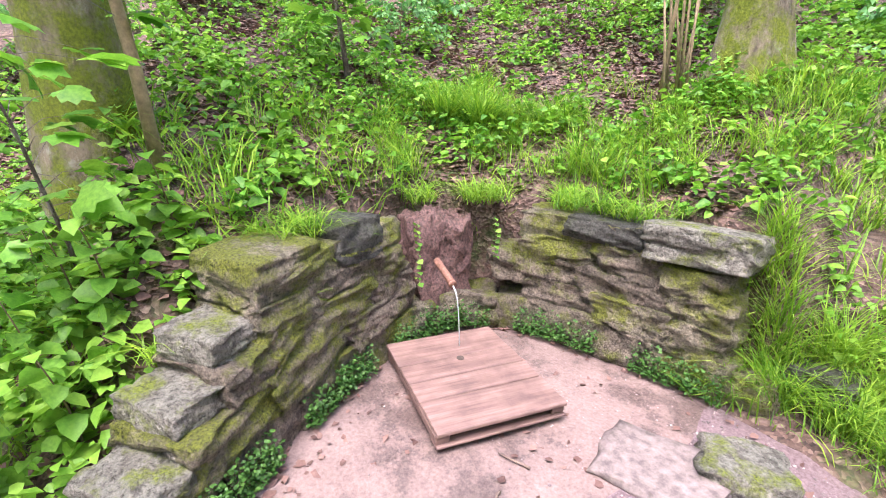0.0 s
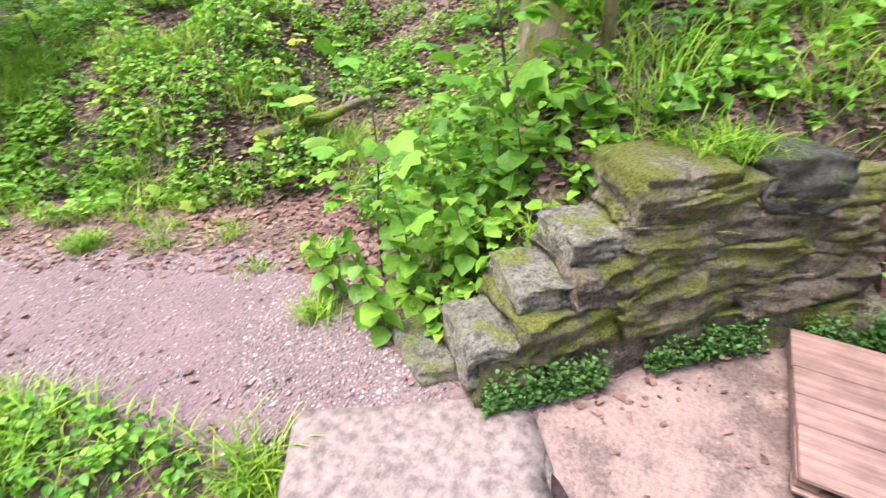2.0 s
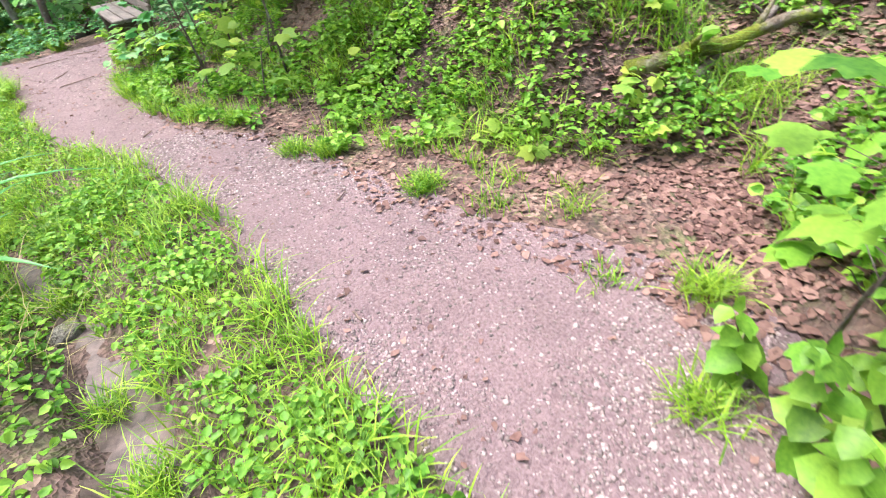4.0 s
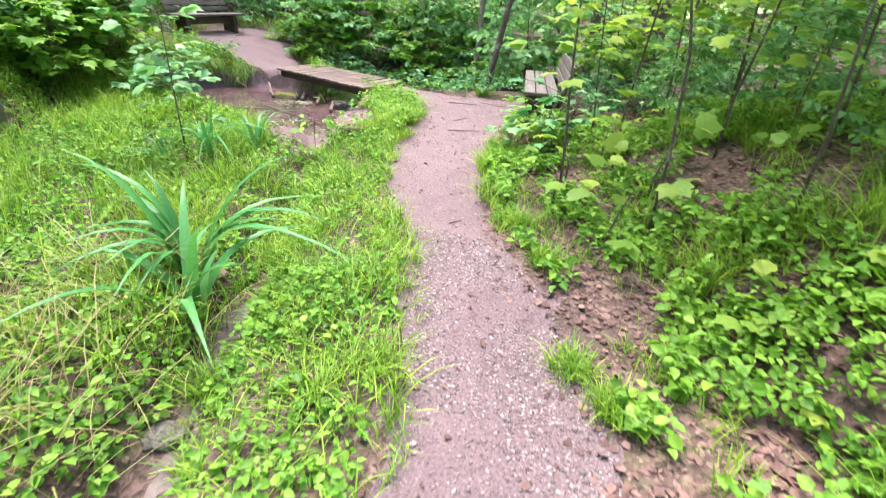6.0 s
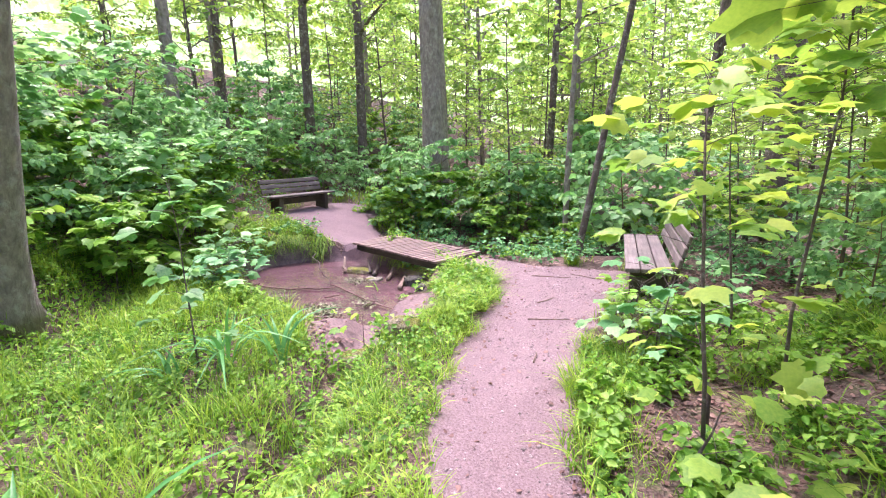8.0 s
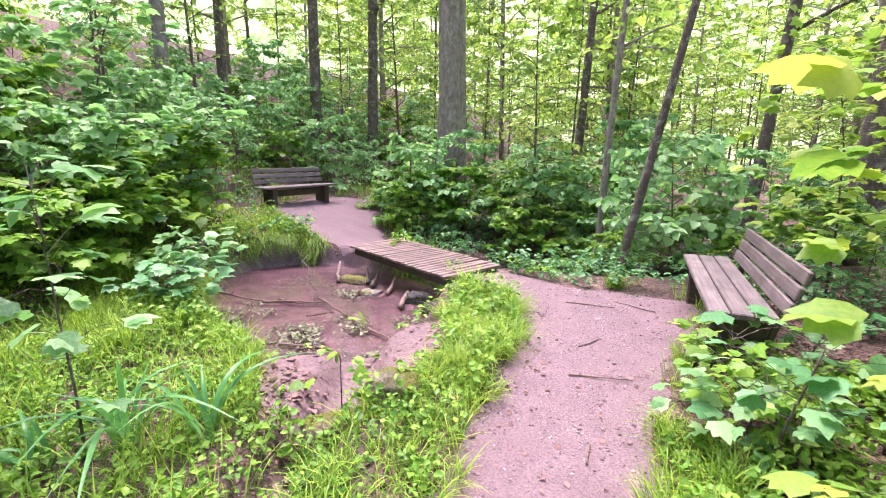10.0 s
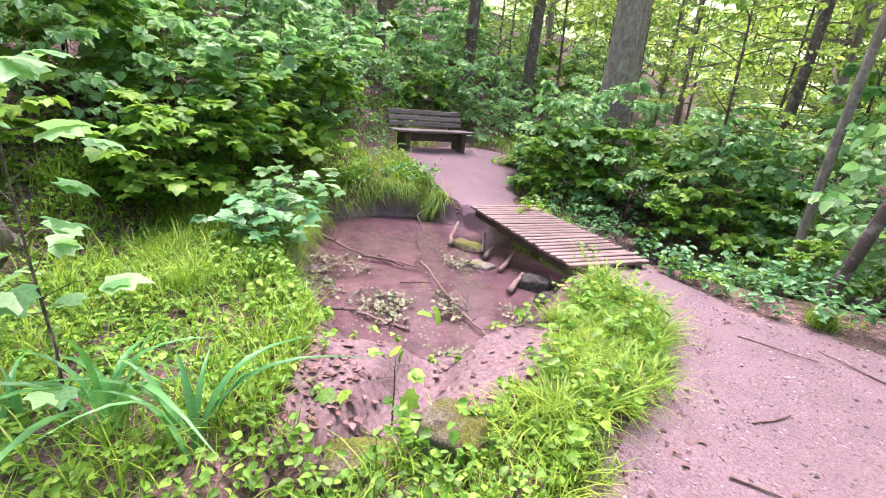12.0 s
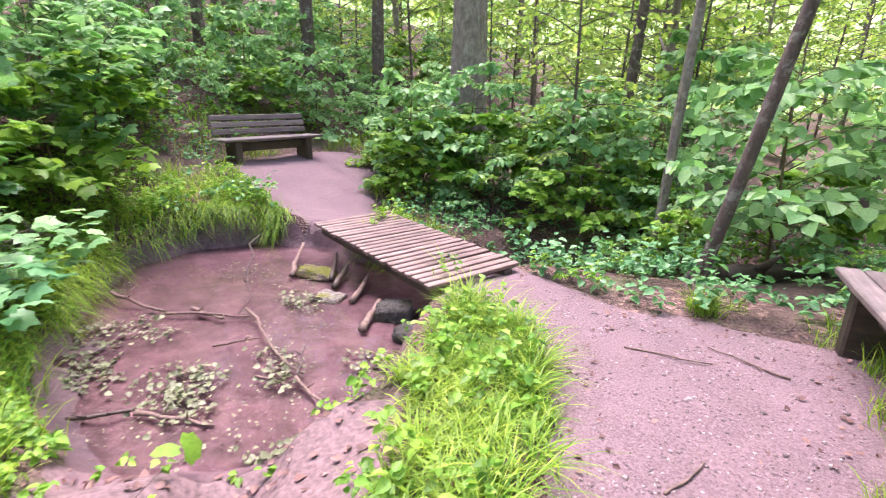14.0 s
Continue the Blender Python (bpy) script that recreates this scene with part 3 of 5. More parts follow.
def spring_wall():
    """Coursed rough stones, stepping up from the open end, with flat cap stones."""
    wall = thing("spring_wall", pose(0, 0, 0), "curved rough sandstone retaining wall, mossy and damp", "wall", "", "structure")
    total = sum(math.dist(a[:2], b[:2]) for a, b in zip(WALL_LINE, WALL_LINE[1:]))
    r = random.Random(3)
    n = 0

    def set_stone(name, s, back, size, top, mat, seed, cuts, rough, square, strata, turn=0.0, tilt=0.0):
        x, y, a = along(WALL_LINE, s)
        nx, ny = math.cos(radians(a + 90)), math.sin(radians(a + 90))
        st = part(name, rock_mesh(name, size, seed, cuts, rough, square, strata), mat, wall)
        st.matrix_local = pose(x + nx * back, y + ny * back, top - size[2] / 2, tilt, 0, a + turn)

    for row, (z0, h) in enumerate(((-.06, .25), (.18, .17), (.34, .16), (.49, .14), (.62, .15))):
        s = (.0, .17, .40, .62, .66)[row]
        end = total - (0, .03, .05, .08, .45)[row]
        while s < end - .05:
            l = min(r.uniform(.22, .62), end - s)
            if end - s - l < .15:
                l = end - s
            if row == 0 or not abs(s + l / 2 - 2.05) < .13 + l / 2 - .06:
                mat = r.choice((STONE, STONE, STONE_DAMP)) if s < 1.3 or s > 2.9 else r.choice((STONE, STONE_DAMP, STONE_DAMP))
                set_stone("stone", s + l / 2, .145 + row * .012, (l + .04, .36 + r.uniform(-.02, .03), h + .035), z0 + h + .02, mat, n * 1.7 + 2, 14, .13, .90, .04,
                          r.uniform(-3, 3), r.uniform(-3, 3))
            s += l
            n += 1
    # caps: place along the wall, set-back, size, top, stone, tilt
    for s, back, size, top, mat, tilt in (
            (.07, .14, (.24, .32, .2), .29, STONE_BARE, 4), (.29, .18, (.25, .30, .18), .47, STONE_BARE, 5), (.50, .19, (.24, .28, .15), .635, STONE_BARE, 3),
            (.84, .20, (.44, .36, .2), .86, STONE, 3), (1.36, .17, (.36, .36, .22), .85, STONE_DARK, -6), (3.06, .16, (.46, .36, .13), .80, STONE_DARK, -3),
            (3.56, .21, (.52, .48, .19), .83, STONE_BARE, -8)):
        set_stone("cap_stone", s, back, size, top, mat, s * 9 + 1, 14, .10, .90, .05, 0, tilt)
    x, y, a = along(WALL_LINE, 2.07)
    face = part("earth_face", rock_mesh("earth_face", (.42, .34, .75), 40, 26, .15, .82), ROCK_RED, wall, "red-brown gravelly earth behind the spout")
    face.matrix_local = pose(x + math.cos(radians(a + 90)) * .21, y + math.sin(radians(a + 90)) * .22, .35, 0, 0, a)
    return wall


spring_wall()


def pallet():
    p = thing("pallet", pose(1.66, -2.28, .01, 0, 0, -5), "red-brown slatted wooden pallet covering the drain", "pallet")
    x = .43
    for d in (.27, .17, .165, .25):
        bm = bmesh.new()
        box(bm, (d - .007, .67, .022), bevel=.004)
        b = part("board", bm, PALLET, p)
        b.matrix_local = pose(x - d / 2, random.uniform(-.006, .006), .074, random.uniform(-.4, .4), random.uniform(-.3, .3), random.uniform(-.5, .5))
        x -= d
    for yy in (-.3, .3):
        bm = bmesh.new()
        box(bm, (.82, .07, .046), bevel=.006)
        part("runner", bm, PALLET, p).matrix_local = pose(.005, yy, .04)
    for xx in (-.375, .38):
        bm = bmesh.new()
        box(bm, (.09, .67, .016), bevel=.004)
        part("base_board", bm, PALLET, p).matrix_local = pose(xx, 0, .009)
    # Dark block put in for the shade inside the pallet.
    bm = bmesh.new()
    box(bm, (.6, .12, .05), bevel=.006)
    part("inner_runner", bm, DARKWOOD_SHADE, p).matrix_local = pose(.06, 0, .038)
    # A dark disc stands for the drain hole's shade; the board is not cut.
    bm = bmesh.new()
    bmesh.ops.create_cone(bm, cap_ends=True, segments=20, radius1=.022, radius2=.022, depth=.006)
    part("drain_hole", bm, DARKWOOD_SHADE, p, "round dark disc painted as the shade of a drain hole").matrix_local = pose(.13, -.01, .0845)


pallet()


def spout():
    s = thing("spout", pose(2.16, -2.36, .5), "rusty iron spout pipe set in the spring wall", "pipe")
    pipe = tube("pipe", [(.06, 0, .03), (-.07, 0, -.015), (-.16, 0, -.05)], [.022, .022, .022], 14, RUST, s)
    tube("collar", [(-.148, 0, -.045), (-.163, 0, -.051)], [.0245, .0245], 14, RUST, pipe)
    tube("water_jet", [(-.15, 0, -.052), (-.19, 0, -.075), (-.215, 0, -.12), (-.235, 0, -.22), (-.25, 0, -.415)], [.006, .0045, .0035, .003, .0035], 8, JET, s,
         "thin clear jet of falling water", .5)


def jet_build(nt, bsdf):
    bsdf.inputs["Base Color"].default_value = (.95, .95, 1, 1)
    bsdf.inputs["Roughness"].default_value = .1
    bsdf.inputs["Transmission Weight"].default_value = .55
    bsdf.inputs["IOR"].default_value = 1.33


JET = material("falling_water", jet_build)
spout()


# ---- benches and bridge ----
def bench(m, label, length=1.65, tall=1.0, back_low=.56, back_step=.125):
    """Back towards -x of its own frame, length along y."""
    b = thing("bench", m @ Matrix.Diagonal((1, 1, tall, 1)), label, "bench", "slatted wooden benches")
    L = length
    for i in range(3):
        bm = bmesh.new()
        box(bm, (.135, L + .1, .045), bevel=.008)
        part("seat_slat", bm, BENCH, b).matrix_local = pose(.0 + i * .145, 0, .44, 0, random.uniform(-.6, .6), 0)
    for i in range(3):
        bm = bmesh.new()
        box(bm, (.035, L, .10), bevel=.008)
        part("back_slat", bm, BENCH, b).matrix_local = pose(-.13 - i * .035, 0, back_low + i * back_step, 0, -14, 0)
    for s in (-1, 1):
        bm = bmesh.new()
        box(bm, (.36, .11, .56), bevel=.015)
        part("leg", bm, DARKWOOD_SHADE, b, "thick dark timber block leg").matrix_local = pose(.13, s * (L / 2 - .2), .14)
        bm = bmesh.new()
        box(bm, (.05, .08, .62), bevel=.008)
        part("back_post", bm, DARKWOOD_SHADE, b).matrix_local = pose(-.16, s * (L / 2 - .25), back_low + 2 * back_step - .25, 0, -14, 0)
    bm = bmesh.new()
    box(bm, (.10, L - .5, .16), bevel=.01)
    part("stretcher", bm, DARKWOOD_SHADE, b).matrix_local = pose(.13, 0, .30)
    return b


bench(pose(-7.95, 10.9, at(-7.8, 10.9) - .02, 0, 0, -8), "weathered grey slatted wooden bench on block legs", 1.66, .86)
bench(pose(.07, 8.53, -.01, 0, 0, 188.5), "dark weathered slatted bench half hidden by leaves", 1.95, 1.0, .51, .112)


def bridge():
    a, b = Vector((-2.70, 8.97)), Vector((-4.84, 9.70))
    L = (b - a).length
    ang = math.degrees(math.atan2(b.y - a.y, b.x - a.x))
    g = thing("footbridge", pose(a.x, a.y, 0, 0, 0, ang), "low plank footbridge over the pond outlet", "bridge")
    n = 23
    me = bpy.data.meshes.new("plank")
    bm = bmesh.new()
    box(bm, (L / n - .024, .98, .035), bevel=.006)
    bm.to_mesh(me)
    bm.free()
    for i in range(n):
        p = part("plank", me, BRIDGE, g)
        t = (i + .5) / n
        p.matrix_local = pose(L * t, random.uniform(-.012, .012), (.045 + .035 * t) + random.uniform(-.003, .003), random.uniform(-.6, .6), 0, random.uniform(-.6, .6))
    for s in (-.34, .34):
        bm = bmesh.new()
        box(bm, (L, .1, .12), bevel=.008)
        part("beam", bm, DARKWOOD_SHADE, g).matrix_local = pose(L / 2, s, -.02, 0, -.9, 0)


bridge()


# ---- trunks ----
def trunk_curve(x, y, h, r, lean=(0, 0), flare=1.6, sides=14, seed=0):
    z = at(x, y) - .15
    pts, rad = [], []
    for i in range(12):
        t = (i / 11) ** 1.5
        pts.append((lean[0] * t * h + .06 * math.sin(seed + t * 7) * t, lean[1] * t * h + .06 * math.cos(seed * 2 + t * 6) * t, t * h))
        rad.append(r * (1 - .55 * t) * (1 + (flare - 1) * math.exp(-t * h / (r * 1.6))))
    return (x, y, z), pts, rad


def tree(x, y, h, r, lean, mat, label, sides=18, flare=1.6, group="", limbs=4, crown=900, leaf=.12, lowest=.35):
    """A trunk with roots, limbs and a leafy crown."""
    o, pts, rad = trunk_curve(x, y, h, r, lean, flare, sides, x + y)
    t = thing("tree", pose(*o), label, "tree", group)
    bole = tube("trunk", pts, rad, sides, mat, t, "", .18, x)
    q = random.Random(x * 13 + y)
    for i in range(3):
        a = i * 2.1 + q.uniform(-.4, .4) + x
        tube("root", [(math.cos(a) * r * .7, math.sin(a) * r * .7, .24), (math.cos(a) * r * 1.6, math.sin(a) * r * 1.6, .04), (math.cos(a) * r * 2.6, math.sin(a) * r * 2.6, -.12)],
             [r * .42, r * .3, r * .12], 8, mat, bole, "", .3, i)
    P, A = [], []
    for i in range(limbs):
        f = lowest + (1 - lowest) * (i + .5) / limbs
        k = min(int((f ** (1 / 1.5)) * 11), 10)
        b = Vector(pts[k])
        a = i * 2.4 + q.uniform(-.5, .5)
        L = h * .22 * q.uniform(.7, 1.2)
        line = [b + Vector((math.cos(a) * L * s, math.sin(a) * L * s, L * (.6 * s - .35 * s * s))) for s in (0, .3, .6, 1)]
        tube("limb", line, [rad[k] * .45, rad[k] * .32, rad[k] * .2, rad[k] * .08], 7, mat, t)
        for _ in range(crown // limbs):
            s = q.uniform(.25, 1.05)
            c = line[0].lerp(line[3], s)
            w = L * .42
            P.append((c.x + q.gauss(0, w), c.y + q.gauss(0, w), c.z + q.gauss(0, w * .5) + .1))
            A.append(q.uniform(0, 6.28))
    if P:
        n = len(P)
        g = np.random.default_rng(int(abs(x * 100)))
        v, fc = leaves_arrays(np.array(P), np.array(A), g.uniform(-.8, .4, n), g.uniform(.7, 1.2, n) * leaf, .42)
        part("crown", raw_mesh("crown", v, [fc]), CANOPY, t)
    return t


tree(3.2, -.62, 9, .27, (-.03, .0), BARK_MOSS, "thick grey tree trunk with a mossy foot above the wall")
tree(2.45, -5.4, 9, .25, (.0, -.0), BARK_MOSS, "grey beech trunk with bright green moss at its foot")
tree(-5.95, 14.1, 14, .37, (.0, 0), BARK, "large grey trunk behind the shrubs beyond the bridge")
tree(-1.25, 10.2, 10, .058, (.18, .05), BARK_DARK, "slim dark leaning trunk beside the path", 12, 1.4)
tree(-10.3, 14.0, 12, .16, (.02, 0), BARK_DARK, "slim grey-brown forest trunk on the slope", 12)
tree(-5.1, 4.38, 10, .18, (.3, .0), BARK, "grey-pink trunk at the edge of the clearing", limbs=3, crown=300)
tree(-1.9, 11.9, 11, .065, (.03, .03), BARK, "slender grey trunk rising from the gully", 12)
tree(-9.6, 15.6, 12, .17, (.01, .02), BARK_DARK, "dark forked forest trunk behind the bench", 12)
tree(-11.2, 10.3, 12, .17, (-.01, .0), BARK, "grey-brown trunk on the wooded slope", 12)
tree(1.5, 12.2, 12, .24, (.03, .0), BARK_DARK, "thick dark trunk behind the maple leaves", 14)
tree(-12.4, 12.6, 11, .14, (.03, .0), BARK_DARK, "slim dark trunk high on the slope", 12)
tree(-3.6, 16.5, 12, .12, (.05, .0), BARK_DARK, "slim leaning trunk in the light wood", 12)
tree(.2, 14.5, 12, .12, (.08, .02), BARK_DARK, "slim leaning brown trunk in the light wood", 12)


# ---- plants ----
def spots(n, x0, x1, y0, y1, keep):
    x, y = rng.uniform(x0, x1, n), rng.uniform(y0, y1, n)
    m = rng.random(n) < keep(x, y)
    x, y = x[m], y[m]
    return np.stack([x, y, height(x, y)], 1)


def f_track(x, y):
    return np.maximum(np.maximum(poly_depth(x, y, TRACK), poly_depth(x, y, YARD)), poly_depth(x, y, FAR_TRACK))


def f_east(x, y):
    return near_line(x, y, HILL_EAST)[0]


def f_west(x, y):
    return near_line(x, y, HILL_WEST)[0]


def f_ditch(x, y):
    return np.abs(near_line(x, y, DITCH)[0])


def f_pond(x, y):
    return poly_depth(x, y, POND)


def patch(x, y, scale, seed, lo=.35, hi=.65):
    return smooth(vnoise(x, y, scale, seed), lo, hi)


def wild(x, y, gap=.02):
    """Off the path, the pond, the ditch and the spring wall."""
    wall = np.abs(near_line(x, y, WALL_LINE)[0])
    wd = near_line(x, y, WALL_LINE)[0]
    return (f_track(x, y) < -gap) & (f_pond(x, y) < -.03) & (f_ditch(x, y) > (1 - smooth(y, 2.9, 3.9)) * (.07 + .07 * vnoise(x, y, .3, 93))) & (poly_depth(x, y, SPIT) < -.02) & ~((wall < .36) & (wd > -.05))


def field_of_grass(name, n, box4, keep, length, width, label, mat=GRASS, bend=(.1, .8), tuft=.0):
    P = spots(n, *box4, keep)
    k = len(P)
    if tuft:
        c = np.stack([vnoise(P[:, 0], P[:, 1], tuft, 21), vnoise(P[:, 0], P[:, 1], tuft, 22)], 1) - .5
        P[:, :2] += c * tuft * .8
        P[:, 2] = height(P[:, 0], P[:, 1])
    P[:, 2] -= .01
    v, q, t = blades_arrays(P, rng.uniform(0, 2 * np.pi, k), rng.uniform(*length, k) * (.6 + .8 * vnoise(P[:, 0], P[:, 1], .3, 31)),
                            rng.uniform(*width, k), rng.uniform(*bend, k), rng.uniform(0, .45, k))
    return stuff(name, v, [q, t], mat, label, "grass")


def field_of_herbs(name, n, box4, keep, size, tall, label, mat=HERB, per=4, lobed=False):
    P = spots(n, *box4, keep)
    k = len(P)
    h = rng.uniform(*tall, k) * (.5 + vnoise(P[:, 0], P[:, 1], .4, 41))
    P = np.repeat(P, per, 0)
    h = np.repeat(h, per)
    az = rng.uniform(0, 2 * np.pi, len(P))
    P[:, 2] += h * rng.uniform(.6, 1.05, len(P))
    P[:, 0] += np.cos(az) * .012
    P[:, 1] += np.sin(az) * .012
    s = rng.uniform(*size, len(P))
    if lobed:
        v, f = lobed_arrays(P, az, rng.uniform(-.5, .35, len(P)), s)
    else:
        v, f = leaves_arrays(P, az, rng.uniform(-.5, .5, len(P)), s, .42)
    return stuff(name, v, [f], mat, label, "plants")


def field_of_litter(name, n, box4, keep, size, label):
    P = spots(n, *box4, keep)
    k = len(P)
    P[:, 2] += rng.uniform(.003, .014, k)
    v, f = leaves_arrays(P, rng.uniform(0, 2 * np.pi, k), rng.uniform(-.2, .2, k), rng.uniform(*size, k), .42, .06, .04, .25)
    v += rng.normal(0, .004, v.shape)
    return stuff(name, v, [f], LITTER, label, "leaf litter")


# grass
def ditch_x(y):
    ys = np.array([p[1] for p in DITCH])
    return np.interp(y, ys, np.array([p[0] for p in DITCH]))


field_of_grass("grass_strip", 46000, (-2.3, .75, -.35, 6.6),
               lambda x, y: wild(x, y, -.03) * (x > ditch_x(y)) * (f_track(x, y) > -1.0) * (x < .7 - .1 * y) * (.35 + .65 * patch(x, y, .35, 1)),
               (.07, .20), (.004, .009), "bright green grass strip beside the gravel path", tuft=.22, bend=(.2, 1.1))
field_of_grass("pond_rim_grass", 24000, (-3.0, -1.2, 5.6, 8.7),
               lambda x, y: wild(x, y, -.04) * (f_track(x, y) > -1.2) * (f_pond(x, y) > -1.1) * (f_pond(x, y) < -.18) * (poly_depth(x, y, SPIT) < -.12) * (.35 + .65 * patch(x, y, .4, 2)),
               (.08, .25), (.004, .009), "lush grass rim between the pond and the path", tuft=.2, bend=(.4, 1.2))
field_of_grass("far_rim_grass", 26000, (-8.2, -3.0, 5.4, 10.8),
               lambda x, y: wild(x, y) * (f_pond(x, y) > -1.3) * (x < -2.9) * (.4 + .6 * patch(x, y, .5, 3)),
               (.10, .30), (.005, .010), "long grass hanging over the pond bank", tuft=.2)
field_of_grass("path_side_grass", 34000, (-1.2, 2.2, 1.2, 9.6),
               lambda x, y: wild(x, y, -.04) * (x > -.6 * (y - 3.2) * .3) * (f_track(x, y) > -.5) * (f_east(x, y) < .55) * patch(x, y, .3, 4, .38, .6) * (x > ditch_x(np.clip(y, -.4, 6.8)) + .9),
               (.06, .18), (.004, .008), "tufted grass along the foot of the bank", tuft=.16)
field_of_grass("clearing_grass", 52000, (-6.5, -.9, .2, 7.5),
               lambda x, y: wild(x, y) * (f_west(x, y) < .8) * (x < ditch_x(np.clip(y, -.4, 6.8))) * (.2 + .8 * patch(x, y, .5, 5, .4, .65)),
               (.10, .32), (.004, .009), "loose grass of the damp clearing", tuft=.2)
field_of_grass("bank_grass", 34000, (-.5, 5.2, -5.6, -1.6),
               lambda x, y: wild(x, y) * (f_east(x, y) > .12) * (f_east(x, y) < 2.2) * (near_line(x, y, [(2.6, -2.75, 0), (3.2, -3.3, 0), (3.9, -3.7, 0)])[0] < .9) * (x - y < 8.2) * (y < -2.3) * patch(x, y, .4, 6, .42, .66),
               (.14, .36), (.004, .009), "long pale green grass on the bank above the wall", tuft=.22, bend=(.3, 1.1))
field_of_grass("wall_left_grass", 4500, (1.3, 4.2, -2.2, .6),
               lambda x, y: wild(x, y) * (f_east(x, y) > .05) * (f_east(x, y) < 1.4) * patch(x, y, .4, 7, .4, .65),
               (.15, .40), (.006, .012), "broad grass tufts beside the stone steps", tuft=.2, bend=(.3, 1.1))
field_of_grass("bench_grass", 9000, (-9.5, -3.0, 9.3, 14.5),
               lambda x, y: wild(x, y) * (f_track(x, y) > -1.6) * patch(x, y, .5, 8, .35, .6),
               (.12, .30), (.006, .012), "green grass round the bench and the bridge", tuft=.2)
field_of_grass("dry_grass", 450, (-1.9, -.55, 1.8, 3.1), lambda x, y: wild(x, y) * (x < ditch_x(y)) * 1.0,
               (.25, .5), (.003, .006), "straw-coloured dry grass beside the ditch",
               leaf_material("dry_straw", (.20, .17, .06), (.30, .27, .10), (.42, .38, .18), .25), (.5, 1.2), .25)

# herbs
field_of_herbs("clearing_herbs", 24000, (-7.5, -.6, -1.5, 7.6), lambda x, y: wild(x, y) * (f_west(x, y) < 1.5) * (.5 + .5 * patch(x, y, .7, 51)) * (x < ditch_x(np.clip(y, -.4, 6.8)) + .2),
               (.018, .055), (.02, .15), "low bright green herbs covering the clearing", per=5)
field_of_herbs("strip_herbs", 10500, (-2.3, .6, -.3, 6.6), lambda x, y: wild(x, y) * (x > ditch_x(y)) * (f_track(x, y) > -1.0) * (x < .7 - .1 * y) * np.where(y > 5.4, .7, 1.0) * (.25 + .75 * patch(x, y, .4, 52, .4, .6)),
               (.018, .05), (.03, .12), "small herbs among the path-side grass", per=4)
field_of_herbs("bank_herbs", 19000, (0.2, 5.5, .6, 9.5), lambda x, y: wild(x, y, .05) * (f_east(x, y) > .0) * (f_east(x, y) < 3.0) * patch(x, y, .45, 53, .45, .62),
               (.02, .06), (.04, .22), "leafy herbs and brambles on the bank", per=5)
field_of_herbs("slope_herbs", 13000, (1.2, 9.5, -9.5, .8), lambda x, y: wild(x, y) * (f_east(x, y) > .15) * (.2 + .8 * patch(x, y, .6, 54, .42, .6)),
               (.03, .08), (.05, .25), "scattered green seedlings on the leaf-strewn slope", per=5)
field_of_herbs("right_bank_herbs", 3600, (-3.5, 3.0, -7.5, -3.2), lambda x, y: wild(x, y) * (f_east(x, y) > .0) * patch(x, y, .4, 55, .45, .65),
               (.02, .075), (.04, .24), "mixed herbs beside the spring", per=5)
field_of_grass("bank_face_grass", 30000, (.3, 3.6, .8, 7.5), lambda x, y: wild(x, y, .03) * (f_east(x, y) > -.05) * (f_east(x, y) < 1.6) * patch(x, y, .4, 14, .42, .6),
               (.12, .32), (.004, .009), "grass hanging over the leafy bank", tuft=.2, bend=(.3, 1.2))
field_of_grass("spring_side_grass", 9000, (-3.0, 1.6, -6.0, -3.3), lambda x, y: wild(x, y, .0) * (f_east(x, y) < 2.0) * patch(x, y, .35, 15, .42, .62),
               (.10, .28), (.004, .009), "long grass beside the spring wall", tuft=.2, bend=(.3, 1.1))
field_of_herbs("wall_left_herbs", 850, (1.2, 3.4, -1.7, .7), lambda x, y: wild(x, y) * (f_east(x, y) > -.1) * (f_east(x, y) < 1.2) * patch(x, y, .5, 56, .25, .5),
               (.03, .11), (.06, .36), "broad-leaved herbs crowding the stone steps", per=5)
field_of_herbs("rim_herbs", 5600, (-8.2, -1.2, 5.4, 10.5), lambda x, y: wild(x, y) * (f_pond(x, y) > -1.4) * np.where(x > -3.2, .65, 1.0) * patch(x, y, .4, 57, .35, .6),
               (.03, .07), (.06, .25), "soft green herbs on the pond rim", per=5)
field_of_herbs("bench_herbs", 10000, (-13, 3.5, 8.5, 18), lambda x, y: wild(x, y) * patch(x, y, .8, 58, .35, .6),
               (.04, .09), (.06, .35), "dark green undergrowth beyond the bridge", HERB_BLUE, 5)
field_of_herbs("west_slope_herbs", 10000, (-14, -4, -1, 14), lambda x, y: wild(x, y) * (f_west(x, y) > .1) * patch(x, y, .9, 59, .38, .6),
               (.04, .09), (.06, .35), "undergrowth of the wooded slope", HERB, 5)

field_of_herbs("edge_herbs", 5000, (-.3, 2.4, 2.3, 8.0), lambda x, y: wild(x, y, .06) * (f_track(x, y) > -1.3) * (x > ditch_x(np.clip(y, -.4, 6.8)) + 1.0) * patch(x, y, .35, 65, .42, .6),
               (.03, .075), (.04, .16), "bright herbs along the path's edge", per=5)

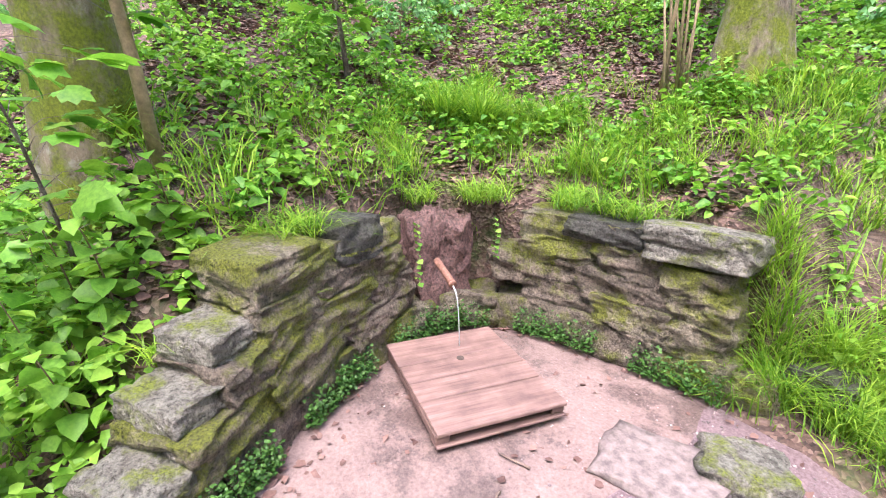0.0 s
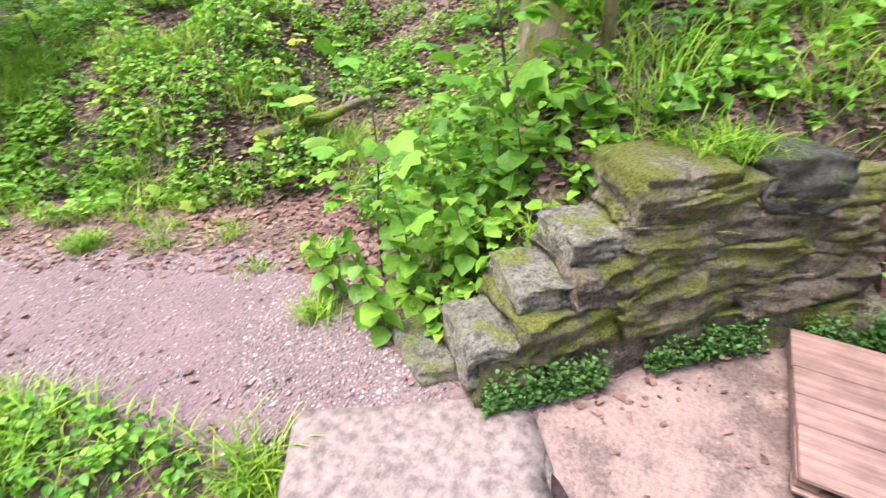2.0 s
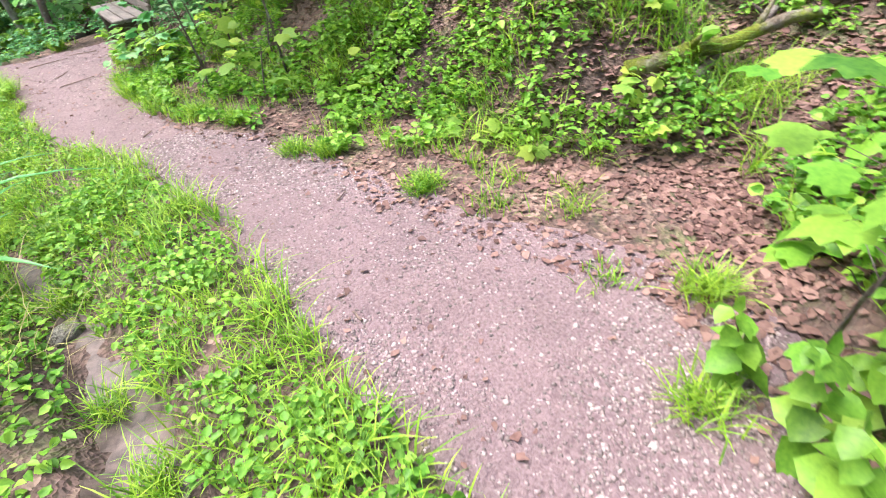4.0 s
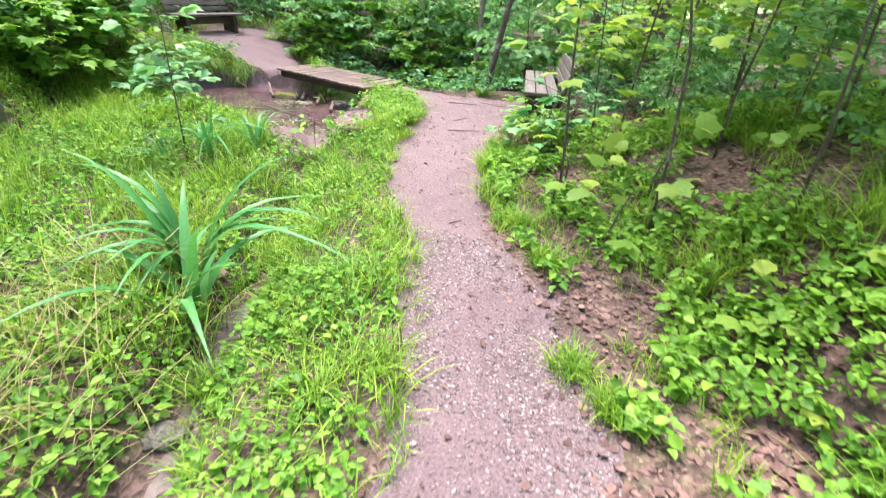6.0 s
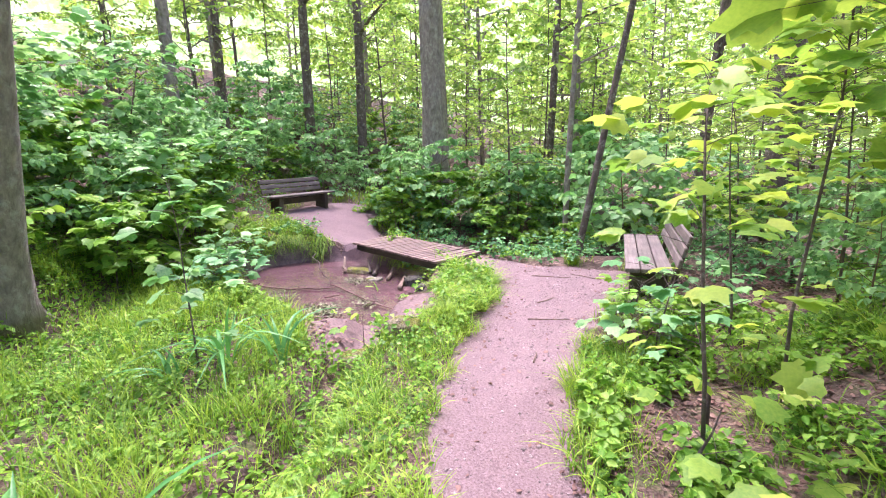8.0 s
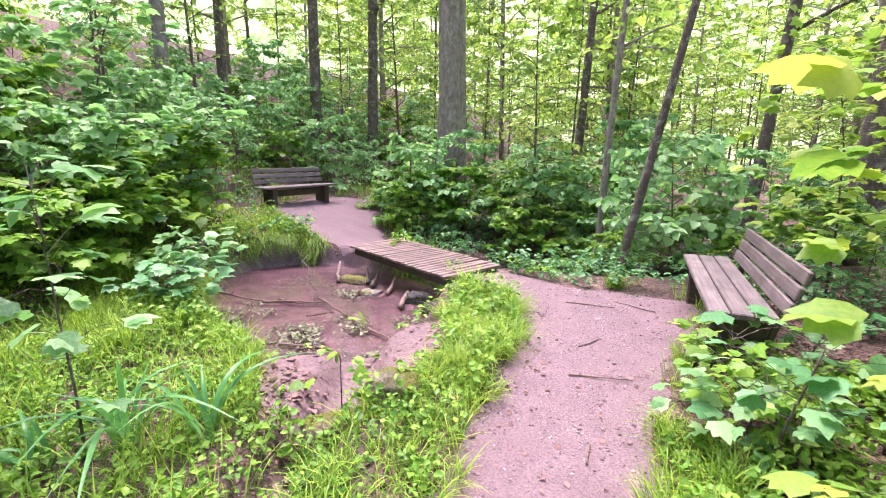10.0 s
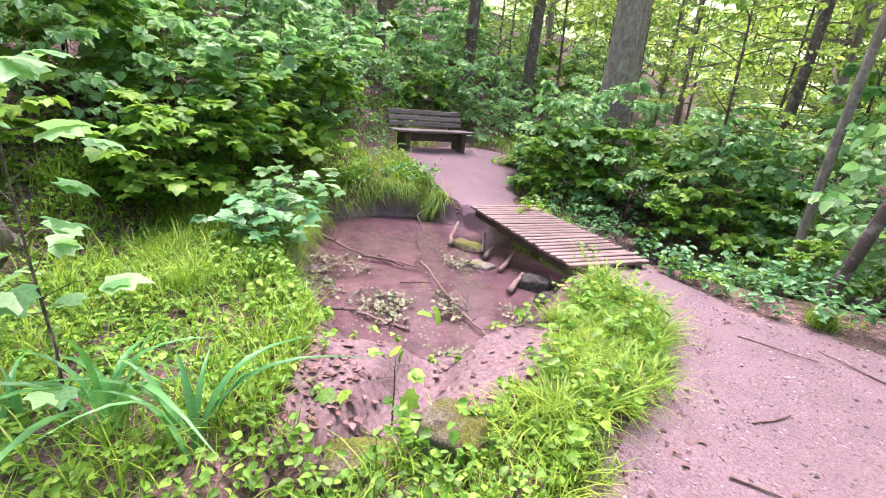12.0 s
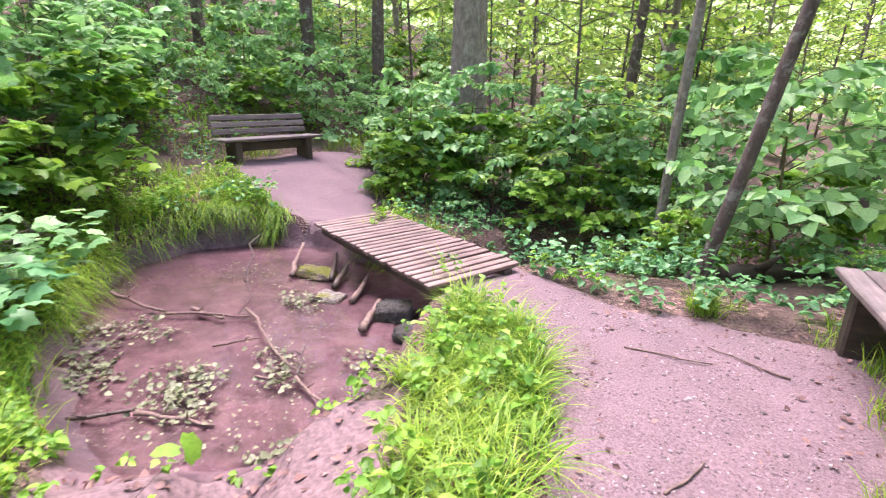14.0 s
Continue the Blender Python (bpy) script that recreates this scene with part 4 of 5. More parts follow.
# fallen leaves
field_of_litter("slope_litter", 64000, (1.3, 7.5, -7, 3.0), lambda x, y: wild(x, y, -.1) * (f_east(x, y) > -.3) * (.4 + .6 * patch(x, y, .5, 61)), (.03, .075),
                "brown fallen leaves covering the slope above the spring")
field_of_litter("bank_litter", 62000, (-.3, 5.0, .0, 10.5), lambda x, y: (f_track(x, y) < .10 + .4 * (y < 2.5) * (x > 1.0) * vnoise(x, y, .3, 92)) * (f_east(x, y) > -1.0) * np.where((f_east(x, y) < .1) & (y > 2.6), .6, 1.0) * (.35 + .65 * patch(x, y, .5, 62)), (.02, .055),
                "brown leaf litter along the foot of the bank")
field_of_litter("path_litter", 5200, (-2.5, 2.4, -3.5, 9.5), lambda x, y: (f_track(x, y) > 0) * (.15 + smooth(f_track(x, y), .5, .0)), (.012, .045),
                "scattered fallen leaves on the gravel path")
field_of_litter("west_litter", 11000, (-13, -3.5, 0, 18), lambda x, y: wild(x, y) * (f_west(x, y) > .2) * patch(x, y, .8, 63), (.05, .11),
                "brown leaves under the shrubs of the far slope")
field_of_litter("sand_bar_litter", 2600, (-3.4, -1.5, 5.2, 7.2), lambda x, y: (poly_depth(x, y, SPIT) > -.12) * (f_pond(x, y) < .04) * (.12 + .88 * patch(x, y, .3, 66, .3, .5) * (y < 6.15 + .45 * (x + 2.6))), (.02, .06),
                "dark brown leaves washed onto the sand bar")
field_of_herbs("bank_seedlings", 420, (.3, 4.5, 1.0, 8.5), lambda x, y: wild(x, y, .1) * (f_east(x, y) > -.1) * patch(x, y, .5, 67, .4, .6), (.07, .13), (.08, .25), "scattered maple seedlings on the litter of the bank", MAPLE, 4, True)
field_of_herbs("sand_bar_herbs", 110, (-3.4, -1.5, 5.2, 7.2), lambda x, y: (poly_depth(x, y, SPIT) < .12) * (poly_depth(x, y, SPIT) > -.15) * (f_pond(x, y) < -.02) * (f_track(x, y) < -.05) * 1.0, (.03, .06), (.02, .1), "small herbs creeping onto the sand bar", per=5)
field_of_litter("basin_litter", 420, (-1.2, 2.2, -4.2, -.4), lambda x, y: (poly_depth(x, y, BASIN) > .02) * (.12 + .88 * patch(x, y, .35, 68, .5, .65)), (.015, .045), "few brown leaf scraps on the spring basin's floor")
field_of_litter("clearing_litter", 2600, (-6, 0, .5, 7), lambda x, y: wild(x, y, 0) * patch(x, y, .4, 64, .5, .7), (.03, .07),
                "few fallen leaves among the clearing's herbs")


def pebbles(name, P, small, large, label):
    """Small eight-sided stones at the given points."""
    n = len(P)
    s = rng.uniform(small, large, n) * (1 + .6 * (rng.random(n) > .93))
    az = rng.uniform(0, 2 * np.pi, n)
    base = np.array([(1, 0, 0), (0, 1, 0), (-1, 0, 0), (0, -1, 0), (0, 0, .7), (0, 0, -.5)])
    base = base[None] * s[:, None, None] * rng.uniform(.6, 1.4, (n, 6, 1))
    c, q = np.cos(az)[:, None], np.sin(az)[:, None]
    v = np.stack([base[..., 0] * c - base[..., 1] * q, base[..., 0] * q + base[..., 1] * c, base[..., 2]], -1) + P[:, None, :]
    k = np.arange(n)[:, None] * 6
    f = np.concatenate([k + np.array([t]) for t in ((0, 1, 4), (1, 2, 4), (2, 3, 4), (3, 0, 4), (1, 0, 5), (2, 1, 5), (3, 2, 5), (0, 3, 5))])
    stuff(name, v.reshape(-1, 3), [f], PEBBLE, label, "gravel")


def gravel_bits(name, count, x0, x1, y0, y1, small, large, keep=None):
    P = spots(count, x0, x1, y0, y1, keep or (lambda x, y: (f_track(x, y) > .02) * (poly_depth(x, y, BASIN) < 0) * (.25 + .75 * patch(x, y, .35, 71))))
    pebbles(name, P, small, large, "small pale and dark stones on the path")


def pebble_build(nt, bsdf):
    geo = nt.nodes.new("ShaderNodeNewGeometry")
    col = ramp(nt, geo.outputs["Random Per Island"], [(0, (.035, .022, .026)), (.45, (.16, .11, .118)), (.8, (.33, .245, .255)), (1, (.50, .42, .42))])
    col = mix(nt, .3, col, ramp(nt, noise_node(nt, 200, 3), [(.3, (.1, .08, .08)), (.7, (.6, .5, .48))]))
    nt.links.new(col, bsdf.inputs["Base Color"])
    bsdf.inputs["Roughness"].default_value = .85


PEBBLE = material("path_pebbles", pebble_build)
gravel_bits("gravel", 36000, -2.2, 2.2, -3.4, 9.3, .003, .012)
gravel_bits("basin_gravel", 5000, -1.2, 2.2, -4.2, -.4, .002, .007, lambda x, y: (poly_depth(x, y, BASIN) > .03) * patch(x, y, .4, 72, .35, .7))
gravel_bits("near_gravel", 60000, -.5, 2.2, -1.2, 4.2, .003, .0105)


# ---- woody plants ----
def spray(seed, height_, reach, n_branch, per, leaf, z0=.15, droop=.15, flat=.25, stem_r=.012, lean=(0, 0), wide=.46, twigs=3):
    """Stem and layered branches: tube meshes' points, and the roots of the leaves."""
    r = random.Random(seed)
    stem = []
    for i in range(8):
        t = i / 7
        stem.append(Vector((lean[0] * t * t + .05 * math.sin(seed + 4 * t) * t, lean[1] * t * t + .05 * math.cos(seed * 1.7 + 5 * t) * t, height_ * t)))
    branches, P, A, T = [], [], [], []
    for b in range(n_branch):
        t = z0 + (1 - z0) * (b + r.random()) / n_branch
        i = min(int(t * 7), 6)
        o = stem[i].lerp(stem[i + 1], t * 7 - i)
        az = b * 2.4 + r.uniform(-.5, .5)
        L = reach * (1.05 - .75 * t) * r.uniform(.6, 1.15) + .12
        rise = r.uniform(.1, .95)
        pts = []
        for k in range(6):
            s = k / 5
            pts.append(o + Vector((math.cos(az + .5 * s * math.sin(seed + b)) * L * s, math.sin(az + .5 * s * math.sin(seed + b)) * L * s,
                                   L * (rise * s - (.25 + droop) * s * s))))
        branches.append((pts, stem_r * .45))
        for w in range(twigs + 1):
            if w == 0:
                tp, taz, tl = pts, az, L
            else:
                s = .25 + .6 * w / (twigs + 1)
                k = min(int(s * 5), 4)
                q = pts[k].lerp(pts[k + 1], s * 5 - k)
                taz = az + (1 if w % 2 else -1) * r.uniform(.4, 1.4)
                tl = L * (1 - s) * .8 + .08
                lift = r.uniform(-.2, .5)
                tp = [q + Vector((math.cos(taz), math.sin(taz), lift - .25 * j / 3)) * (tl * j / 3) for j in range(4)]
                branches.append((tp, stem_r * .25))
            m = max(3, int(per * (1 if w == 0 else .6)))
            for j in range(m):
                s = (.15 if w else .3) + (.85 if w else .7) * (j + r.random() * .6) / m
                s = min(s, .999)
                k = int(s * (len(tp) - 1))
                q = tp[k].lerp(tp[k + 1], s * (len(tp) - 1) - k)
                P.append(q)
                A.append(taz + (1 if j % 2 else -1) * r.uniform(.5, 1.2))
                T.append(r.uniform(-flat - .75, flat + .1))
    return stem, branches, np.array([tuple(p) for p in P]), np.array(A), np.array(T)


def many_tubes(name, lines, sides=3):
    """Thin branches joined in one mesh."""
    vs, fs = [], []
    for pts, r in lines:
        base = len(vs)
        n = len(pts)
        for i, p in enumerate(pts):
            a = (pts[min(i + 1, n - 1)] - pts[max(i - 1, 0)]).normalized()
            u = a.orthogonal().normalized()
            w = a.cross(u)
            rr = r * (1 - .8 * i / (n - 1))
            for j in range(sides):
                th = 2 * math.pi * j / sides
                vs.append(p + (u * math.cos(th) + w * math.sin(th)) * rr)
        for i in range(n - 1):
            for j in range(sides):
                fs.append((base + i * sides + j, base + i * sides + (j + 1) % sides, base + (i + 1) * sides + (j + 1) % sides, base + (i + 1) * sides + j))
    me = bpy.data.meshes.new(name)
    me.from_pydata(vs, [], fs)
    return me


def woody(name, seed, h, reach, nb, per, leaf, mat, label, category, group="", stem_r=.012, bark=TWIG, lobed=False, wide=.42, **kw):
    """A shrub or sapling built at the origin."""
    stem, branches, P, A, T = spray(seed, h, reach, nb, per, leaf, stem_r=stem_r, **kw)
    t = thing(name, pose(0, 0, 0), label, category, group)
    tube("stem", stem, [stem_r * (1.15 - .9 * i / 7) for i in range(8)], 7, bark, t)
    tagged(part("branchwork", many_tubes("branchwork", branches), bark, t), kind="stuff")
    s = np.random.default_rng(seed).uniform(.65, 1.15, len(P)) * leaf
    v, f = lobed_arrays(P, A, T, s) if lobed else leaves_arrays(P, A, T, s, wide)
    tagged(part("foliage", raw_mesh("foliage", v, [f]), mat, t), kind="stuff")
    return t


def place(ob, x, y, turn=0, scale=1.0, tilt=0, up=0):
    m = pose(x, y, at(x, y) - .04 + up, tilt, 0, turn)
    c = copy_thing(ob, m)
    c.matrix_basis = m @ Matrix.Diagonal((scale, scale, scale, 1))
    return c


shrub_a = woody("shrub", 11, 1.3, 1.0, 16, 12, .11, SHRUB, "dark green hazel-like shrub with layered leaves", "shrub", "undergrowth shrubs")
shrub_b = woody("shrub", 12, 1.8, 1.25, 22, 12, .13, SHRUB, "tall broad-leaved green shrub in layers", "shrub", "undergrowth shrubs", .016, wide=.56)
shrub_c = woody("shrub", 13, .8, .6, 12, 9, .075, HERB, "low bright green leafy shrub", "shrub", "undergrowth shrubs", .008)
young_a = woody("sapling", 14, 4.6, 1.5, 26, 12, .10, CANOPY, "thin young beech with light green leaves", "sapling", "young forest trees", .028, BARK_DARK)
young_b = woody("sapling", 15, 6.5, 1.8, 30, 12, .11, CANOPY, "slender young tree with sunlit yellow-green leaves", "sapling", "young forest trees", .036, BARK_DARK)
old_a = woody("forest_tree", 16, 15, 3.4, 44, 14, .28, CANOPY, "tall forest tree with a light green crown", "tree", "forest trees", .10, BARK, z0=.12, twigs=2)
old_b = woody("forest_tree", 17, 13, 3.0, 40, 14, .28, CANOPY, "forest tree with a sunlit leafy crown", "tree", "forest trees", .075, BARK_DARK, z0=.1, twigs=2)

shrub_d = woody("shrub", 19, 1.3, 1.1, 20, 12, .15, HERB, "bright broad-leaved bush in layered sprays", "shrub", "undergrowth shrubs", .012, lobed=True)
R = random.Random(5)


def grove(kinds, n, x0, x1, y0, y1, ok, gap, smin=.8, smax=1.25):
    """Copies set at random, no two nearer than gap."""
    done, tries = [], 0
    while len(done) < n and tries < n * 40:
        tries += 1
        x, y = R.uniform(x0, x1), R.uniform(y0, y1)
        if any((x - a) ** 2 + (y - b) ** 2 < gap * gap for a, b in done) or not ok(x, y):
            continue
        done.append((x, y))
        place(R.choice(kinds), x, y, R.uniform(0, 360), R.uniform(smin, smax), R.uniform(-4, 4))


def clear(x, y, gap):
    """How far off the open ground round the walk a point is."""
    a, b = np.array([x]), np.array([y])
    way, _ = near_line(a, b, [(.3, -6, 0), (.3, 0, 0), (.5, 2, 0), (-1.2, 6.5, 0), (-1.6, 8.8, 0), (-4.7, 9.6, 0), (-7.6, 10.6, 0)])
    return float(f_track(a, b)[0]) < -gap and float(f_pond(a, b)[0]) < -gap and abs(float(way[0])) > gap


# beyond the bridge and round the benches
for x, y, s, k in ((-5.7, 12.0, .95, shrub_b), (-5.2, 13.0, 1.0, shrub_b), (-4.2, 12.0, .8, shrub_a), (-3.2, 12.9, 1.0, shrub_b), (-2.2, 11.2, .6, shrub_a), (-3.9, 14.2, 1.0, shrub_b),
                   (-6.3, 12.9, .9, shrub_a), (-.6, 11.6, .7, shrub_a), (-1.9, 12.6, .9, shrub_b), (.5, 12.5, .9, shrub_b), (-.1, 10.5, .5, shrub_c), (-1.9, 10.3, .5, shrub_c),
                   (-3.0, 10.4, .5, shrub_c), (-5.4, 11.2, .8, shrub_c), (1.2, 9.9, .8, shrub_a), (1.7, 8.4, .8, shrub_a), (1.6, 7.0, .6, shrub_a), (.9, 6.4, .6, shrub_c), (.35, 6.6, .55, shrub_c),
                   (.3, 7.1, .45, shrub_c), (2.2, 5.6, .7, shrub_a),
                   (-6.6, 6.1, .85, shrub_b), (-7.3, 7.0, .9, shrub_b), (-7.8, 5.6, 1.0, shrub_b), (-8.2, 8.0, .95, shrub_b), (-9.2, 9.3, .9, shrub_b), (-8.9, 6.6, 1.1, shrub_b), (-6.2, 4.9, .9, shrub_a),
                   (-7.2, 3.9, 1.0, shrub_b), (-5.9, 5.8, .6, shrub_c), (-9.6, 10.8, .8, shrub_a), (-10.2, 12.2, .9, shrub_b), (-9.2, 12.8, .8, shrub_a), (-8.6, 14.0, .8, shrub_a), (-5.3, 3.0, .8, shrub_a),
                   (-6.0, 1.5, 1.0, shrub_b), (-5.0, .4, .9, shrub_a), (-7.6, 13.4, .6, shrub_c), (-6.9, 12.4, .5, shrub_c)):
    place(k, x, y, R.uniform(0, 360), s * R.uniform(.92, 1.08))
for x, y, s in ((-5.8, 5.9, .85), (-6.5, 6.8, .95), (-7.3, 7.7, 1.0), (-7.0, 5.3, 1.05), (-5.4, 11.9, .9), (-4.7, 12.5, .95), (-3.2, 12.0, .8), (-2.4, 13.0, .9), (-6.4, 12.2, .7), (-.4, 12.3, .8), (-1.5, 11.3, .6),
                (-4.0, 13.2, 1.0), (-8.6, 9.0, .8), (-8.2, 6.4, 1.1), (-5.6, 4.3, .8), (.9, 11.2, .8), (-9.4, 11.9, .7)):
    place(shrub_d, x, y, R.uniform(0, 360), s * R.uniform(.92, 1.08))
# the slope above the spring
for x, y, s, k in ((3.9, -2.6, .6, shrub_c), (4.8, -2.2, .7, shrub_c), (5.4, -3.4, .6, shrub_a), (6.3, -1.4, .7, shrub_a), (6.6, -4.2, .8, shrub_a), (4.9, -5.4, .7, shrub_c), (3.6, -6.6, .8, shrub_a),
                   (1.9, -6.6, .7, shrub_a), (1.0, -5.6, .7, shrub_c), (.2, -5.2, .8, shrub_a), (4.0, -.2, .6, shrub_c), (5.2, .6, .6, shrub_c), (7.6, -2.6, 1.0, shrub_a), (8.4, -5.0, 1.0, shrub_b),
                   (7.0, .8, .9, shrub_a), (2.9, .0, .55, shrub_c), (2.5, -.35, .6, shrub_c), (3.4, 2.6, .5, shrub_c), (3.0, 3.4, .55, shrub_c), (2.4, 4.4, .5, shrub_c)):
    place(k, x, y, R.uniform(0, 360), s)
grove([shrub_a, shrub_b], 40, -16, 10, 11, 26, lambda x, y: clear(x, y, 2.2) and not (-9.5 < x < -6.0 and y < 19), 1.5, .8, 1.3)
grove([shrub_a, shrub_b, shrub_d], 46, -17, -8.8, 3, 22, lambda x, y: clear(x, y, 1.2), 1.2, .6, 1.1)
grove([shrub_a, shrub_b], 16, 2.5, 12, 3, 14, lambda x, y: clear(x, y, 2.4), 1.6, .7, 1.1)
grove([young_a, young_b], 60, -20, 12, 11, 34, lambda x, y: clear(x, y, 2.5) and not (-9.5 < x < -6.0 and y < 16), 1.5)
grove([young_a, young_b], 12, -18, -6, -2, 11, lambda x, y: clear(x, y, 3.6), 2.0)
grove([young_a, young_b], 10, 3.5, 13, 4.5, 14, lambda x, y: clear(x, y, 3.0), 2.0)
grove([old_a, old_b], 62, -34, 28, 16, 56, lambda x, y: clear(x, y, 6), 3.0)
grove([old_a, old_b], 12, -30, -9, -8, 16, lambda x, y: clear(x, y, 7), 3.5)
grove([old_a, old_b], 8, 11, 30, -14, 16, lambda x, y: clear(x, y, 6), 3.5)
for o, (x, y) in zip((shrub_d, shrub_a, shrub_b, shrub_c, young_a, young_b, old_a, old_b), ((-3.4, 14.8), (2.6, 9.2), (-6.9, 14.9), (-.9, 12.2), (-11.5, 9.2), (2.4, 13.6), (-12.5, 20), (4.5, 19))):
    o.matrix_basis = pose(x, y, at(x, y) - .04)


# ---- far edge of the wood, a glowing backdrop ----
# Backdrop ring that glows; sunlit leaves and bright sky gaps are painted colour.
def backdrop_glow_build(nt, bsdf):
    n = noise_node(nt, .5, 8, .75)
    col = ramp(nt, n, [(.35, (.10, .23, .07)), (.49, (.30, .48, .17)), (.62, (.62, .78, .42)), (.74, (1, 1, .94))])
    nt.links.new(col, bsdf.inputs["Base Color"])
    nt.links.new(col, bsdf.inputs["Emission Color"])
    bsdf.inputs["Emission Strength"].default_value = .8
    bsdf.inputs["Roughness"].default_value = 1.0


def wood_backdrop():
    n = 48
    vs, fs = [], []
    for i in range(n):
        a = 2 * math.pi * i / n
        for z in (-14, 6, 24):
            vs.append((-2 + 66 * math.cos(a), 6 + 66 * math.sin(a), z + 2 * math.sin(i * 1.7)))
    for i in range(n):
        j = (i + 1) % n
        fs += [(i * 3, j * 3, j * 3 + 1, i * 3 + 1), (i * 3 + 1, j * 3 + 1, j * 3 + 2, i * 3 + 2)]
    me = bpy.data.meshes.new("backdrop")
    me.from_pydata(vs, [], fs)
    tagged(part("backdrop", me, material("glowing_wood_backdrop", backdrop_glow_build)), "glowing backdrop ring of distant green wood, sunlight and bright sky gaps painted in", "backdrop", "", "structure")


wood_backdrop()


# ---- stones and logs ----
def boulder(x, y, size, seed, mat, label, turn=0, sink=.3, name="boulder", rough=.16, square=.5):
    me = rock_mesh(name, size, seed, 7, rough, square)
    ob = part(name, me, mat)
    ob.matrix_world = pose(x, y, at(x, y) + size[2] * (.5 - sink), 0, 0, turn)
    return tagged(ob, label, "stone")


boulder(-1.80, 6.01, (.28, .24, .22), 3, STONE, "round mossy stone at the ditch's mouth", 20)
boulder(-2.07, 5.74, (.34, .28, .2), 4, STONE, "greenish-grey round stone beside the ditch", 60)
boulder(.70, -3.72, (.28, .22, .18), 5, STONE_DARK, "dark grey boulder in the grass beside the wall", 15, .2)
boulder(.62, -3.02, (.34, .26, .14), 6, STONE_BARE, "grey angular rock at the basin's edge", 40, .35, square=.8)
boulder(.9, -3.5, (.24, .2, .16), 7, STONE, "small mossy rock at the wall's foot", 10)
boulder(.78, -2.74, (.50, .40, .06), 8, STONE_PALE, "flat pale flagstone let into the basin's edge", 30, .45, "flagstone", .08, .85)
boulder(.86, -.76, (.90, .52, .06), 9, STONE_PALE, "pale stone slab bridging the run-off channel", -58, .42, "slab", .06, .9)
boulder(1.42, -.55, (.4, .3, .14), 10, STONE_BARE, "low flat stone step with a mossy top", 50, .3, "slab", .1, .85)
boulder(-.72, 2.25, (.16, .12, .07), 11, STONE_BARE, "flat pale stone in the ditch", 30)
boulder(-4.03, 8.55, (.26, .2, .1), 12, STONE_BARE, "pale stone on the pond mud", 10, .2)
boulder(-3.3, 8.6, (.3, .26, .2), 13, STONE_DARK, "dark stone under the footbridge", 30)
boulder(-2.95, 8.35, (.2, .2, .14), 14, STONE_DARK, "small dark stone beside the footbridge", 70)
boulder(-4.6, 8.9, (.42, .22, .16), 15, STONE, "earthy stone at the pond's far bank", 10)


def log(x0, y0, x1, y1, r, z0, z1, mat, label, name="log", seed=0, knots=True):
    a, b = Vector((x0, y0, z0)), Vector((x1, y1, z1))
    t = thing(name, pose(x0, y0, z0), label, "log" if r > .025 else "stick")
    n = 7
    q = random.Random(seed * 31 + int(x0 * 100))
    pts = [(b - a) * (i / (n - 1)) + Vector((q.uniform(-1, 1), q.uniform(-1, 1), q.uniform(-.3, .3))) * (b - a).length * .03 for i in range(n)]
    tube("shaft", pts, [r * (1 - .45 * i / (n - 1)) for i in range(n)], 9 if r > .02 else 6, mat, t, "", .35, seed)
    if knots:
        for i in (2, 4):
            o = pts[i]
            d = Vector((q.uniform(-1, 1), q.uniform(-1, 1), q.uniform(.1, .8))).normalized() * (r * 3 + .04)
            tube("knot" if r > .025 else "twig", [o, o + d * .6, o + d], [r * .5, r * .35, r * .15], 6, mat, t)
    return t


WL = -.328
for i, (x0, y0, x1, y1, r, h0, h1) in enumerate((
        (-5.69, 8.97, -4.3, 7.85, 0.011, 0.22, 0.05), (-4.32, 7.89, -3.2, 7.48, 0.014, 0.05, 0.03), (-3.2, 7.48, -2.75, 7.33, 0.013, 0.03, 0.02), (-3.19, 7.47, -3.37, 7.7, 0.011, 0.03, 0.1),
        (-5.6, 7.38, -4.86, 7.49, 0.018, 0.07, 0.03), (-4.86, 7.49, -4.22, 7.84, 0.014, 0.03, 0.03), (-3.91, 6.45, -3.69, 6.71, 0.016, 0.03, 0.03), (-3.69, 6.71, -3.21, 6.9, 0.016, 0.02, 0.01),
        (-4.79, 7.66, -4.37, 7.7, 0.02, 0.02, 0.02), (-4.15, 8.71, -4.36, 9.11, 0.05, 0.02, 0.07), (-3.76, 8.57, -4.03, 9.1, 0.045, 0.02, 0.07), (-3.31, 8.21, -3.49, 8.62, 0.05, 0.02, 0.08),
        (-2.73, 7.84, -2.89, 8.29, 0.04, 0.02, 0.07), (-2.74, 7.77, -2.52, 7.7, 0.02, 0.02, 0.05), (-4.7, 8.64, -5.22, 9.26, 0.04, 0.02, 0.14), (-4.31, 8.82, -4.69, 9.27, 0.035, 0.02, 0.12),
        (-4.01, 7.39, -3.85, 7.67, 0.009, 0.03, 0.03), (-3.43, 7.34, -3.17, 7.4, 0.009, 0.02, 0.02))):
    log(x0, y0, x1, y1, r if r < .025 else r * .7, WL + h0, WL + h1, STICK if i % 3 else DARKWOOD_SHADE, "wet dark stick lying in the pond mud" if r < .025 else "short rotten log stuck in the pond mud",
        "stick" if r < .025 else "log", i, r < .02)
log(2.75, 1.75, 3.9, 1.3, .055, at(2.75, 1.75) + .02, at(3.9, 1.3) + .06, BARK_MOSS, "mossy rotten log on the leafy bank", "log", 31)
log(3.0, 1.5, 4.1, 1.6, .035, at(3.0, 1.5) + .03, at(4.1, 1.6) + .05, BARK_DARK, "dead branch lying among fallen leaves", "log", 32)
